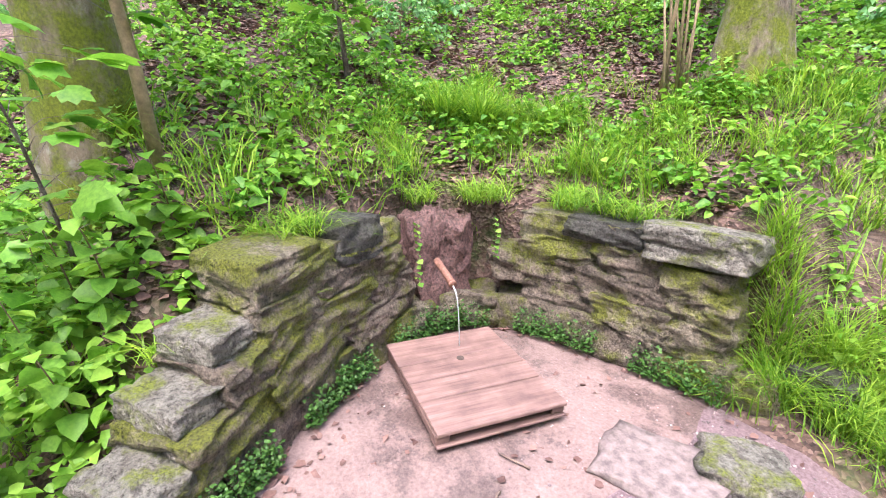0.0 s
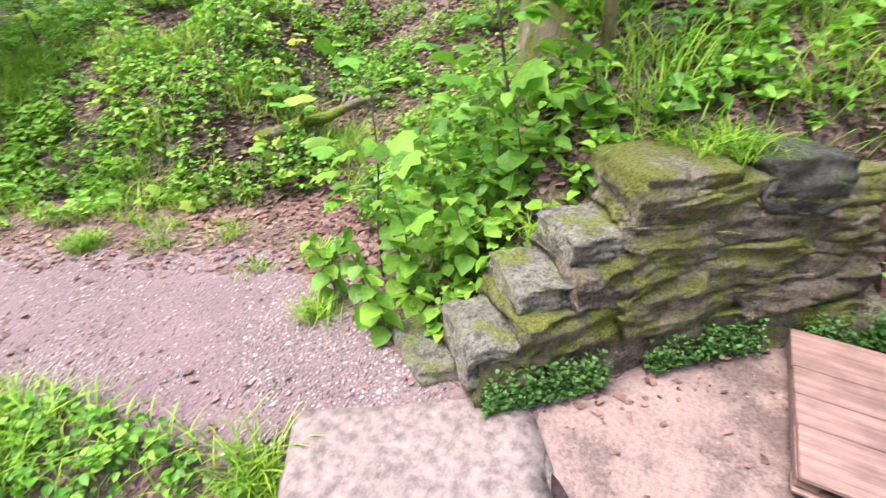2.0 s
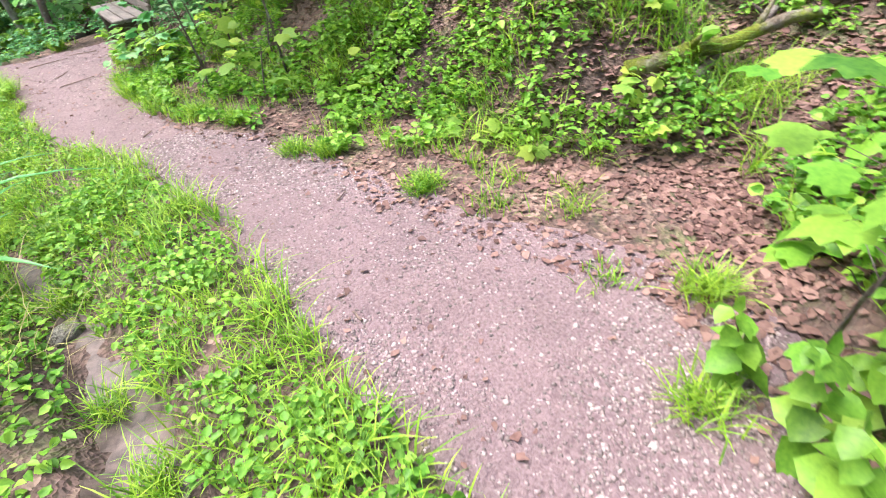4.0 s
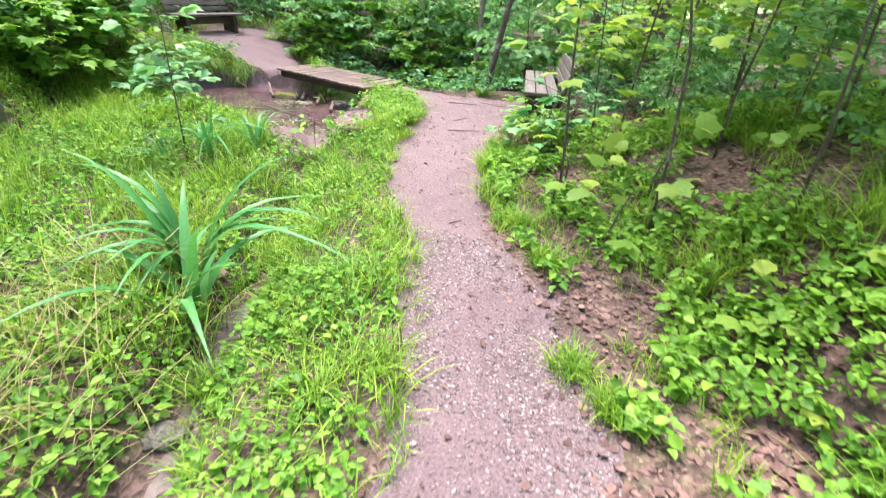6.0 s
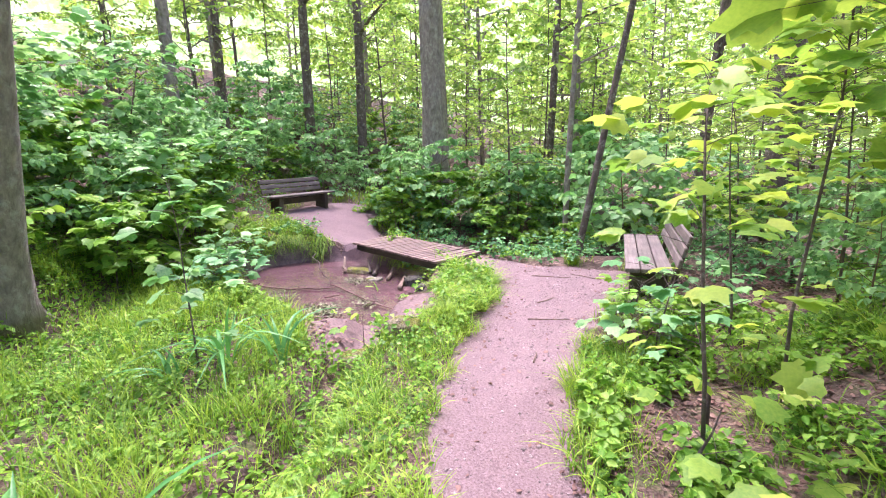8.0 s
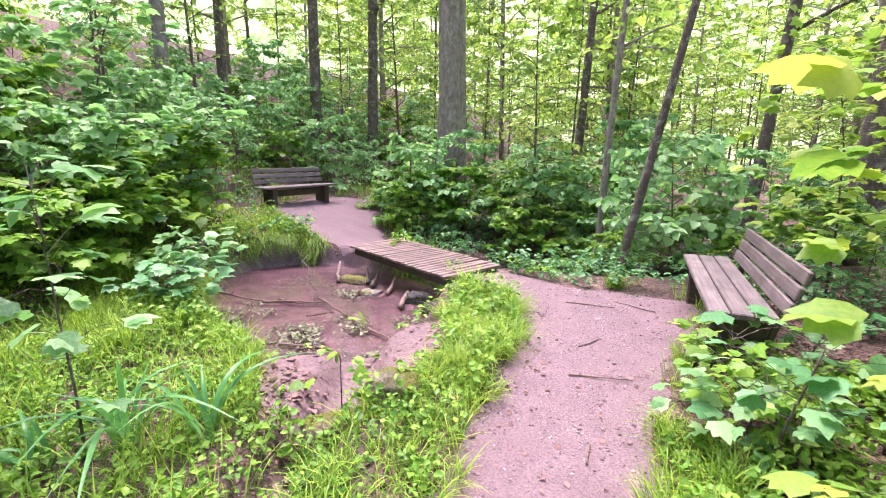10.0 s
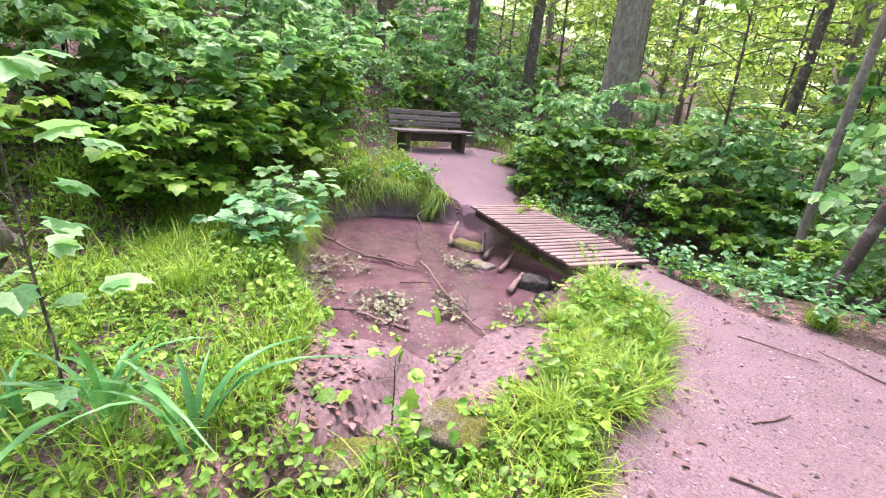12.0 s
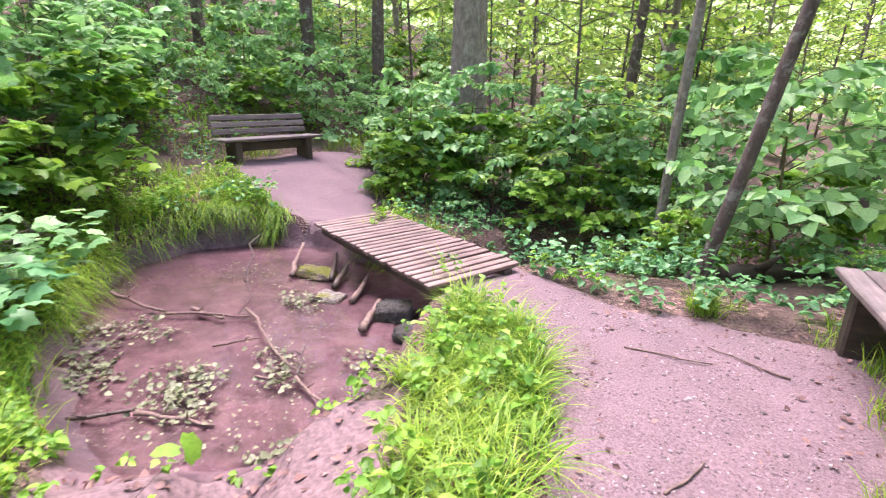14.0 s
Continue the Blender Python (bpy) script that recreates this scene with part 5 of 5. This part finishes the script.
log(-1.05, 10.55, -.35, 11.3, .10, at(-1.05, 10.55) + .06, at(-.35, 11.3) + .1, DARKWOOD_SHADE, "dark blue-grey fallen log among leaves", "log", 33)
log(-3.3, 10.1, -2.9, 9.7, .02, at(-3.3, 10.1) + .1, at(-2.9, 9.7) + .25, STICK, "pale broken branch leaning in the gully", "stick", 34)
log(-2.9, 10.6, -2.5, 10.0, .03, at(-2.9, 10.6) + .1, at(-2.5, 10.0) + .2, DARKWOOD_SHADE, "dark broken branch at the gully's edge", "stick", 35)
for i, (x, y, a, l) in enumerate(((-.75, 7.0, 20, .4), (-.95, 7.6, 70, .3), (-1.2, 8.6, 10, .5), (-.8, 8.8, 160, .45), (-.6, 6.1, 100, .2), (-.1, 4.4, 50, .12), (1.1, -2.2, 30, .15), (.95, -2.0, 120, .12),
                                 (.9, 2.2, 40, .1), (.6, 1.2, 100, .08), (1.5, 2.5, 60, .25), (1.7, 2.1, 130, .3))):
    z = at(x, y) + .012
    dx, dy = math.cos(radians(a)) * l / 2, math.sin(radians(a)) * l / 2
    log(x - dx, y - dy, x + dx, y + dy, .007, z, z, STICK, "thin dry twig lying on the path", "stick", 50 + i, False)


# ---- plants that stand out ----
TAN = material("pale_stem_bark", plain((.26, .185, .115), .85, 0, .4, 25))


def dry_stems(x, y, n, h, label):
    t = thing("dry_stem_clump", pose(x, y, at(x, y) - .03), label, "plant")
    q = random.Random(int(x * 100))
    for i in range(n):
        a, l = q.uniform(0, 6.28), h * q.uniform(.6, 1.1)
        b = Vector((q.uniform(-.12, .12), q.uniform(-.12, .12), 0))
        k = Vector((math.cos(a), math.sin(a), 0)) * l * q.uniform(.05, .18)
        tube("stem", [b, b + k * .4 + Vector((0, 0, l * .5)), b + k + Vector((0, 0, l))], [.014, .011, .006], 6, TAN, t)
    return t


dry_stems(2.62, -4.75, 9, 1.5, "clump of pale dry stems beside the beech trunk")
def strap_plant(x, y, n, length, seed, label, mat=IRIS, width=.058):
    t = thing("iris_plant", pose(x, y, at(x, y) - .02), label, "plant", "strap-leaved plants")
    q = random.Random(seed)
    for i in range(n):
        az, L = q.uniform(0, 6.28), q.uniform(.6, 1.1) * length
        lean, bend = q.uniform(.1, .5), q.uniform(.15, 1.0)
        vs, fs = [], []
        m = 9
        w0 = width * q.uniform(.7, 1.2)
        for k in range(m):
            s = k / (m - 1)
            r = L * (lean * s + bend * s ** 3 * .8)
            z = L * (s - .75 * bend * s ** 3)
            w = w0 * (1 - s ** 3) * (.7 + .3 * min(1, s * 4)) / 2 + .0008
            c = Vector((math.cos(az) * r, math.sin(az) * r, z))
            sd = Vector((-math.sin(az), math.cos(az), 0))
            vs += [c + sd * w, c + Vector((0, 0, -w * .5)) , c - sd * w]
        for k in range(m - 1):
            fs += [(k * 3, k * 3 + 1, k * 3 + 4, k * 3 + 3), (k * 3 + 1, k * 3 + 2, k * 3 + 5, k * 3 + 4)]
        me = bpy.data.meshes.new("blade")
        me.from_pydata(vs, [], fs)
        me.polygons.foreach_set("use_smooth", [True] * len(fs))
        part("blade", me, mat, t).matrix_local = pose(q.uniform(-.05, .05), q.uniform(-.05, .05), 0)
    return t


strap_plant(-1.32, 3.12, 20, .92, 1, "dark green iris clump with long arching blades")
strap_plant(-1.12, 2.85, 9, .7, 2, "small iris clump with strap leaves")
strap_plant(-2.75, 4.9, 14, .78, 3, "upright iris blades in the damp clearing", width=.034)
strap_plant(-2.4, 5.15, 9, .7, 4, "thin upright iris blades beside the ditch", width=.034)
strap_plant(-2.95, 4.6, 10, .45, 5, "arching pale iris leaves in the clearing", width=.034)


def stem_plant(x, y, h, pairs, leaf, seed, label, mat=HERB, lean=(0, 0), lobed=False, name="nettle"):
    """A single stem with pairs of leaves."""
    t = thing(name, pose(x, y, at(x, y) - .02), label, "plant")
    q = random.Random(seed)
    pts = [Vector((lean[0] * s * s, lean[1] * s * s, h * s)) for s in (0, .25, .5, .75, 1)]
    tube("stem", pts, [.006, .005, .004, .003, .002], 6, TWIG, t)
    P, A, T, S = [], [], [], []
    for i in range(pairs):
        s = .2 + .8 * i / max(1, pairs - 1)
        o = Vector((lean[0] * s * s, lean[1] * s * s, h * s))
        a = i * 1.57 + q.uniform(-.3, .3)
        for k in (0, math.pi):
            P.append(tuple(o))
            A.append(a + k)
            T.append(q.uniform(-.5, .25))
            S.append(leaf * (1.15 - .6 * s) * q.uniform(.85, 1.15))
    v, f = (lobed_arrays if lobed else leaves_arrays)(np.array(P), np.array(A), np.array(T), np.array(S))
    tagged(part("foliage", raw_mesh("foliage", v, [f]), mat, t), kind="stuff")
    return t


for i, (x, y, h) in enumerate(((1.62, -.35, .75), (1.75, -.2, .6), (1.5, -.15, .5), (1.85, -.5, .65), (1.95, -.75, .5), (1.7, -.6, .55), (1.4, -.3, .45), (2.05, -.25, .7), (2.2, -1.0, .45), (1.55, .1, .4), (2.1, -.6, .6))):
    stem_plant(x, y, h, 7, .13, i, "tall leafy nettle-like herb behind the stone steps", HERB, (-.08, .05))


def arching_sapling(x, y, pts, leaf, seed, label, n=40, mat=MAPLE, r=.011, low=.3, bark=BARK_DARK):
    """A bent stem through given points from its foot, with broad lobed leaves on short stalks."""
    z = at(x, y)
    t = thing("maple_sapling", pose(x, y, z - .03), label, "sapling", "broad-leaved saplings")
    line = [Vector(p) for p in pts]
    tube("stem", line, [r * (1.1 - .85 * i / (len(line) - 1)) for i in range(len(line))], 8, bark, t)
    q = random.Random(seed)
    P, A, T, S, tw = [], [], [], [], []
    for i in range(n):
        s = low + (1 - low) * (i + q.random()) / n
        k = min(int(s * (len(line) - 1)), len(line) - 2)
        o = line[k].lerp(line[k + 1], s * (len(line) - 1) - k)
        a = i * 2.4
        L = q.uniform(.08, .42 + .45 * (n > 90))
        e = o + Vector((math.cos(a) * L, math.sin(a) * L, q.uniform(-.05, .16)))
        tw.append(([o, o.lerp(e, .5) + Vector((0, 0, .03)), e], .003))
        for _ in range(2):
            P.append(tuple(e + Vector((q.uniform(-.04, .04), q.uniform(-.04, .04), 0))))
            A.append(a + q.uniform(-.8, .8))
            T.append(q.uniform(-.4, .2))
            S.append(leaf * q.uniform(.6, 1.2))
    tagged(part("branchwork", many_tubes("branchwork", tw), BARK_DARK, t), kind="stuff")
    v, f = lobed_arrays(np.array(P), np.array(A), np.array(T), np.array(S))
    tagged(part("foliage", raw_mesh("foliage", v, [f]), mat, t), kind="stuff")
    return t


arching_sapling(.58, 5.2, ((0, 0, 0), (-.02, .0, .5), (-.06, -.03, .95), (-.08, -.02, 1.35), (-.1, .05, 1.68), (-.1, .2, 1.9), (-.08, .4, 2.02)), .17, 1,
                "arching maple sapling with yellow-green lobed leaves", 26)
arching_sapling(1.25, 4.6, ((0, 0, 0), (.0, .0, .6), (-.05, -.03, 1.2), (-.2, -.05, 1.8), (-.4, -.05, 2.3), (-.6, 0, 2.7)), .19, 2, "broad-leaved maple sapling on the bank", 55, low=.62)
arching_sapling(1.0, 6.0, ((0, 0, 0), (.0, .0, .6), (.05, -.03, 1.2), (.1, -.05, 1.8), (.1, -.05, 2.3), (.05, 0, 2.8)), .19, 3, "tall maple sapling with light green leaves", 60, low=.55)
arching_sapling(1.7, 5.4, ((0, 0, 0), (.0, .0, .5), (.05, -.03, .9), (.1, -.05, 1.4), (.1, -.05, 1.9), (.05, 0, 2.4)), .18, 4, "leafy maple sapling above the leaf litter", 45, low=.65)
arching_sapling(.75, 6.9, ((0, 0, 0), (.0, .0, .4), (-.05, -.03, .9), (-.1, -.05, 1.5), (-.12, 0, 2.1)), .17, 22, "leafy maple sapling in front of the second bench", 28, low=.5)
arching_sapling(1.5, 7.4, ((0, 0, 0), (.0, .0, .6), (-.05, -.03, 1.3), (-.1, -.05, 2.2), (-.12, 0, 3.1)), .19, 23, "tall broad-leaved sapling behind the second bench", 60, low=.4)
arching_sapling(1.9, 4.2, ((0, 0, 0), (.0, .0, .5), (-.05, -.03, 1.0), (-.1, -.05, 1.6), (-.15, 0, 2.2)), .18, 24, "maple sapling growing out of the bank", 34, low=.7)
for i, (x, y, h, n) in enumerate(((1.9, 6.3, 2.3, 80), (2.5, 7.3, 3.0, 110), (2.3, 5.1, 1.7, 60), (3.0, 6.3, 2.6, 90), (1.4, 8.9, 2.4, 80), (3.1, 8.3, 3.4, 110), (2.1, 9.8, 3.2, 110), (2.8, 4.6, 1.5, 50), (.9, 9.9, 2.6, 80))):
    arching_sapling(x, y, ((0, 0, 0), (.0, .05, h * .3), (-.06, .0, h * .6), (-.18, -.05, h * .85), (-.4, -.05, h)), .125, 60 + i, "light green maple sapling crowding the bank", n * 2, low=.2)
for i, (x, y) in enumerate(((-0.02, 6.62), (0.12, 6.8), (0.45, 7.66), (-0.05, 7.38))):
    arching_sapling(x, y, ((0, 0, 0), (.03, .0, .14), (.06, -.03, .28), (.1, -.05, .42)), .12, 80 + i, "low leafy bush beside the path", 26, HERB if i % 2 else SHRUB, .008, .2)
arching_sapling(.55, 5.0, ((0, 0, 0), (.0, .0, .2), (.05, -.03, .35), (.08, -.05, .5)), .15, 25, "low maple seedling with broad leaves", 5)
arching_sapling(1.25, 5.0, ((0, 0, 0), (.0, .0, .25), (.05, -.03, .45), (.08, -.05, .65)), .16, 26, "low bushy maple seedling on the litter", 7)
arching_sapling(-6.3, 6.6, ((0, 0, 0), (.05, .0, .5), (.1, .03, 1.0), (.25, .05, 1.5), (.45, .1, 1.8)), .18, 27, "broad-leaved sapling over the pond's slope", 80, SHRUB, .014)
arching_sapling(-5.6, 5.6, ((0, 0, 0), (.05, .0, .3), (.1, .03, .6), (.2, .05, .9)), .15, 28, "low broad-leaved bush beside the pond", 50, HERB, .01)
arching_sapling(-7.2, 8.0, ((0, 0, 0), (.1, .05, .5), (.25, .1, 1.1), (.5, .15, 1.6), (.85, .2, 1.85)), .18, 29, "overhanging broad-leaved branches near the bench", 80, SHRUB, .016)
arching_sapling(-8.4, 7.4, ((0, 0, 0), (.1, .05, .7), (.25, .1, 1.5), (.5, .15, 2.2), (.85, .2, 2.6)), .19, 30, "tall broad-leaved bush on the far slope", 110, SHRUB, .018)
arching_sapling(-7.0, 5.2, ((0, 0, 0), (.1, .05, .7), (.2, .1, 1.4), (.4, .15, 2.0), (.6, .2, 2.4)), .19, 31, "tall broad-leaved bush above the clearing", 110, SHRUB, .018)
arching_sapling(-4.75, 6.2, ((0, 0, 0), (.06, .03, .2), (.2, .1, .38), (.4, .18, .45)), .13, 35, "blue-green leafy bush hanging over the pond bank", 60, HERB_BLUE, .009)
arching_sapling(-5.2, 6.6, ((0, 0, 0), (.06, .03, .25), (.2, .1, .5), (.45, .18, .6)), .13, 36, "broad-leaved bush overhanging the muddy bank", 60, SHRUB, .009)
arching_sapling(.95, 4.35, ((0, 0, 0), (.03, .0, .2), (.06, -.03, .35), (.1, -.05, .5)), .16, 5, "low maple seedling with pale leaves", 5)
arching_sapling(.6, 5.6, ((0, 0, 0), (.0, .0, .25), (-.05, -.03, .5), (-.1, -.05, .7)), .14, 6, "small maple seedling beside the path", 6)
arching_sapling(.25, 6.5, ((0, 0, 0), (.0, .0, .25), (.05, -.03, .5), (.1, -.05, .75)), .14, 7, "leafy seedling in front of the bench", 18, HERB_BLUE)
arching_sapling(-2.9, 4.77, ((0, 0, 0), (.0, .0, .4), (.03, -.03, .8), (.06, -.05, 1.2), (.0, -.05, 1.55)), .15, 8, "thin sapling with broad green leaves in the clearing", 26, SHRUB, .008)
arching_sapling(-2.32, 6.1, ((0, 0, 0), (.0, .0, .25), (.03, -.03, .4), (.06, -.05, .52)), .10, 9, "slim seedling at the pond's edge", 7, HERB, .005)
arching_sapling(2.62, -.95, ((0, 0, 0), (-.03, .03, .6), (-.08, .1, 1.3), (-.12, .2, 2.0), (-.14, .3, 2.8)), .15, 10, "young hazel with a pale stem and broad leaves", 44, HERB, .034, bark=TAN)
arching_sapling(2.3, -.6, ((0, 0, 0), (-.05, .03, .4), (-.1, .1, .9), (-.2, .2, 1.4)), .15, 11, "bushy young hazel beside the mossy trunk", 40, HERB, .012)
arching_sapling(1.85, .0, ((0, 0, 0), (-.05, -.03, .4), (-.1, -.1, .8), (-.2, -.15, 1.15)), .14, 12, "leafy hazel shoot near the stone steps", 26, HERB, .009)
arching_sapling(4.3, -2.45, ((0, 0, 0), (.02, .03, .4), (-.02, .1, .9), (.05, .1, 1.5)), .15, 13, "dark-stemmed sapling on the leafy slope", 40, HERB, .028)


def ivy(x, y, z, length, seed):
    """A hanging strand with round leaf pairs."""
    t = thing("ivy_strand", pose(x, y, z), "thin ivy strand hanging down the wall", "ivy", "hanging strands")
    q = random.Random(seed)
    line = [Vector((q.uniform(-.01, .01), q.uniform(-.01, .01), -length * i / 6)) for i in range(7)]
    part("vine", many_tubes("vine", [(line, .003)]), TWIG, t)
    n = int(length / .035)
    P = np.array([(q.uniform(-.008, .008), q.uniform(-.008, .008), -length * i / n) for i in range(n)])
    P = np.concatenate([P, P])
    A = np.array([2.3 if i < n else -.9 for i in range(2 * n)]) + 1.0
    v, f = leaves_arrays(P, A, np.full(2 * n, -.3), np.random.default_rng(seed).uniform(.022, .036, 2 * n), .7)
    part("foliage", raw_mesh("foliage", v, [f]), HERB, t)


ivy(2.14, -2.2, .80, .40, 1)
ivy(2.12, -2.72, .78, .28, 2)


def wall_greens():
    """Cress and moss cushions along the foot of the wall and on its ledges."""
    total = sum(math.dist(a[:2], b[:2]) for a, b in zip(WALL_LINE, WALL_LINE[1:]))
    P = []
    q = random.Random(9)
    for _ in range(9000):
        s = q.uniform(0, total)
        if math.sin(s * 7.3) + .6 * math.sin(s * 17) < -.55:
            continue
        x, y, a = along(WALL_LINE, s)
        off = q.uniform(-.10, -.01)
        P.append((x + math.cos(radians(a + 90)) * off, y + math.sin(radians(a + 90)) * off, q.uniform(0, .2) * q.random() + .01))
    P = np.array(P)
    n = len(P)
    v, f = leaves_arrays(P, rng.uniform(0, 6.28, n), rng.uniform(-.3, .8, n), rng.uniform(.009, .021, n), .6)
    stuff("cress", v, [f], leaf_material("cress_leaves", (.02, .08, .015), (.05, .15, .03), (.12, .24, .05), .25), "dark green cress along the wall's foot", "plants")
    top = []
    for _ in range(5200):
        s = q.uniform(.25, total)
        x, y, a = along(WALL_LINE, s)
        off = q.uniform(.10, .42)
        h = .84 if s > .95 else .5
        top.append((x + math.cos(radians(a + 90)) * off, y + math.sin(radians(a + 90)) * off, h - .03 + q.uniform(-.01, .03)))
    top = np.array(top)
    m = patch(top[:, 0], top[:, 1], .22, 77, .45, .6) > .5
    top = top[m & ~((top[:, 0] < 1.5) & (top[:, 1] < -3.2))]
    n = len(top)
    v, q2, t3 = blades_arrays(top, rng.uniform(0, 6.28, n), rng.uniform(.05, .2, n), rng.uniform(.004, .008, n), rng.uniform(.5, 1.3, n), rng.uniform(.1, .6, n))
    stuff("wall_top_grass", v, [q2, t3], GRASS, "short grass and moss growing over the wall's top", "grass")


wall_greens()


def tuft(x, y, n, length, label):
    P = np.stack([x + rng.normal(0, .05, n), y + rng.normal(0, .05, n), np.zeros(n)], 1)
    P[:, 2] = height(P[:, 0], P[:, 1]) - .005
    v, q, t = blades_arrays(P, rng.uniform(0, 6.28, n), rng.uniform(.6, 1.1, n) * length, rng.uniform(.004, .008, n), rng.uniform(.2, .9, n), rng.uniform(0, .6, n))
    ob = part("grass_tuft", raw_mesh("grass_tuft", v, [q, t]), GRASS)
    tagged(ob, label, "grass", "grass tufts on the path")


for x, y, n, l in ((1.34, 1.95, 260, .13), (1.05, 2.85, 320, .14), (.85, 3.05, 200, .13), (1.85, .42, 220, .16), (1.6, .75, 60, .08), (.35, 4.55, 260, .16), (.6, 4.0, 240, .15), (1.4, .1, 160, .14),
                   (.55, -3.6, 260, .3), (.8, -3.55, 320, .34), (.3, -3.55, 220, .2), (1.0, -3.42, 240, .24), (.62, -.2, 240, .2), (-1.1, 9.4, 150, .2), (.92, -3.68, 300, .36), (.72, -3.85, 300, .36), (1.05, -3.75, 260, .3), (.5, -3.75, 260, .3), (3.35, -3.3, 420, .5), (3.6, -3.1, 320, .45),
                   (-.35, 1.0, 160, .2), (-.72, 2.5, 160, .2), (-1.2, 3.7, 160, .22), (-.5, 1.55, 120, .18)):
    tuft(x, y, n, l, "green grass tuft at the edge of the gravel")


def strip(name, line, width, mat, label, category, lift=.006):
    vs, fs = [], []
    pts = [Vector((x, y, 0)) for x, y in line]
    for i, q in enumerate(pts):
        a = (pts[min(i + 1, len(pts) - 1)] - pts[max(i - 1, 0)]).normalized()
        w = width * (.7 + .6 * vnoise(q.x, q.y, .05, 81)) / 2
        for k in (-1, 1):
            x, y = q.x - a.y * w * k, q.y + a.x * w * k
            vs.append((x, y, at(x, y) + lift))
    for i in range(len(pts) - 1):
        fs.append((i * 2, i * 2 + 1, i * 2 + 3, i * 2 + 2))
    me = bpy.data.meshes.new(name)
    me.from_pydata(vs, [], fs)
    return tagged(part(name, me, mat), label, category, "", "structure")


WETMUD = material("dark_wet_mud", plain((.035, .022, .024), .2, 0, .6, 40))
strip("channel", [(1.22 - .024 * i, -.94 - .026 * i) for i in range(22)], .085, WETMUD, "narrow dark wet channel draining the spring basin", "channel")


def bank_fringe(n):
    """Grass hanging over the pond's far and west banks."""
    edge = POND[3:12]
    k = rng.integers(0, len(edge) - 1, n)
    a, b = np.array(edge)[k], np.array(edge)[k + 1]
    t = rng.random((n, 1))
    e = b - a
    e = e / np.hypot(e[:, :1], e[:, 1:])
    out = np.stack([-e[:, 1], e[:, 0]], 1)
    p = a + (b - a) * t + out * rng.uniform(.0, .2, (n, 1))
    m = (f_track(p[:, 0], p[:, 1]) < -.03) & (rng.random(n) < .3 + .7 * patch(p[:, 0], p[:, 1], .35, 17))
    p, out = p[m], out[m]
    n = len(p)
    P = np.column_stack([p, height(p[:, 0], p[:, 1]) - .01])
    az = np.arctan2(-out[:, 1], -out[:, 0]) + rng.normal(0, .6, n)
    L = rng.uniform(.14, .40, n)
    v, q, t3 = blades_arrays(P, az, L, rng.uniform(.004, .009, n), rng.uniform(.3, .9, n), rng.uniform(.2, .5, n))
    v = v.reshape(n, 7, 3)
    v[:, :, 2] -= (L * rng.uniform(.7, 1.7, n))[:, None] * np.array([0, 0, .16, .16, .56, .56, 1.0])
    v = v.reshape(-1, 3)
    stuff("hanging_grass", v, [q, t3], GRASS, "long grass hanging over the dark pond bank", "grass")


bank_fringe(4200)
field_of_herbs("far_bank_herbs", 1500, (-8.0, -4.6, 6.4, 10.2), lambda x, y: (f_track(x, y) < -.06) * (f_pond(x, y) < -.08) * (f_pond(x, y) > -.75) * patch(x, y, .3, 18, .4, .6),
               (.03, .08), (.08, .26), "leafy herbs on the far pond bank", per=6)


def pond_debris():
    P = spots(2600, -5.9, -2.2, 6.1, 9.2, lambda x, y: (f_pond(x, y) > .06) * patch(x, y, .45, 91, .55, .72))
    P[:, 2] = np.maximum(P[:, 2], -.328) + .006
    n = len(P)
    v, f = leaves_arrays(P, rng.uniform(0, 6.28, n), rng.uniform(-.15, .3, n), rng.uniform(.010, .028, n), .5, .1)
    clumps = ((-3.67, 6.84, .22), (-3.8, 7.0, .2), (-3.55, 6.95, .14), (-4.5, 6.8, .2), (-4.3, 6.7, .16), (-3.74, 7.15, .16), (-2.75, 6.9, .1), (-2.62, 7.05, .09), (-3.5, 7.55, .16), (-3.3, 7.4, .12),
              (-4.7, 7.3, .2), (-4.9, 7.0, .22), (-4.2, 8.3, .2), (-3.0, 7.9, .14))
    Q = []
    for x, y, r in clumps:
        for _ in range(int(r * 420)):
            a, e = rng.uniform(0, 6.28), r * math.sqrt(rng.random()) * (1.5 if rng.random() > .8 else 1)
            Q.append((x + math.cos(a) * e * 1.4, y + math.sin(a) * e * .8))
    Q = np.array(Q)
    Q = Q[f_pond(Q[:, 0], Q[:, 1]) > .03]
    z = np.maximum(height(Q[:, 0], Q[:, 1]), -.328) + rng.uniform(.006, .035, len(Q))
    v2, f2 = leaves_arrays(np.column_stack([Q, z]), rng.uniform(0, 6.28, len(Q)), rng.uniform(-.4, .6, len(Q)), rng.uniform(.018, .05, len(Q)), .5, .15)
    stuff("water_plants", v2, [f2], leaf_material("grey_green_water_plants", (.07, .075, .04), (.14, .165, .085), (.26, .30, .17), .15), "small grey-green rosettes growing in the pond mud", "plants")
    stuff("pond_weed", v, [f], leaf_material("pale_pond_weed", (.10, .07, .07), (.17, .17, .10), (.28, .32, .18), .15), "pale weed and leaf bits floating on the pond", "plants")


pond_debris()
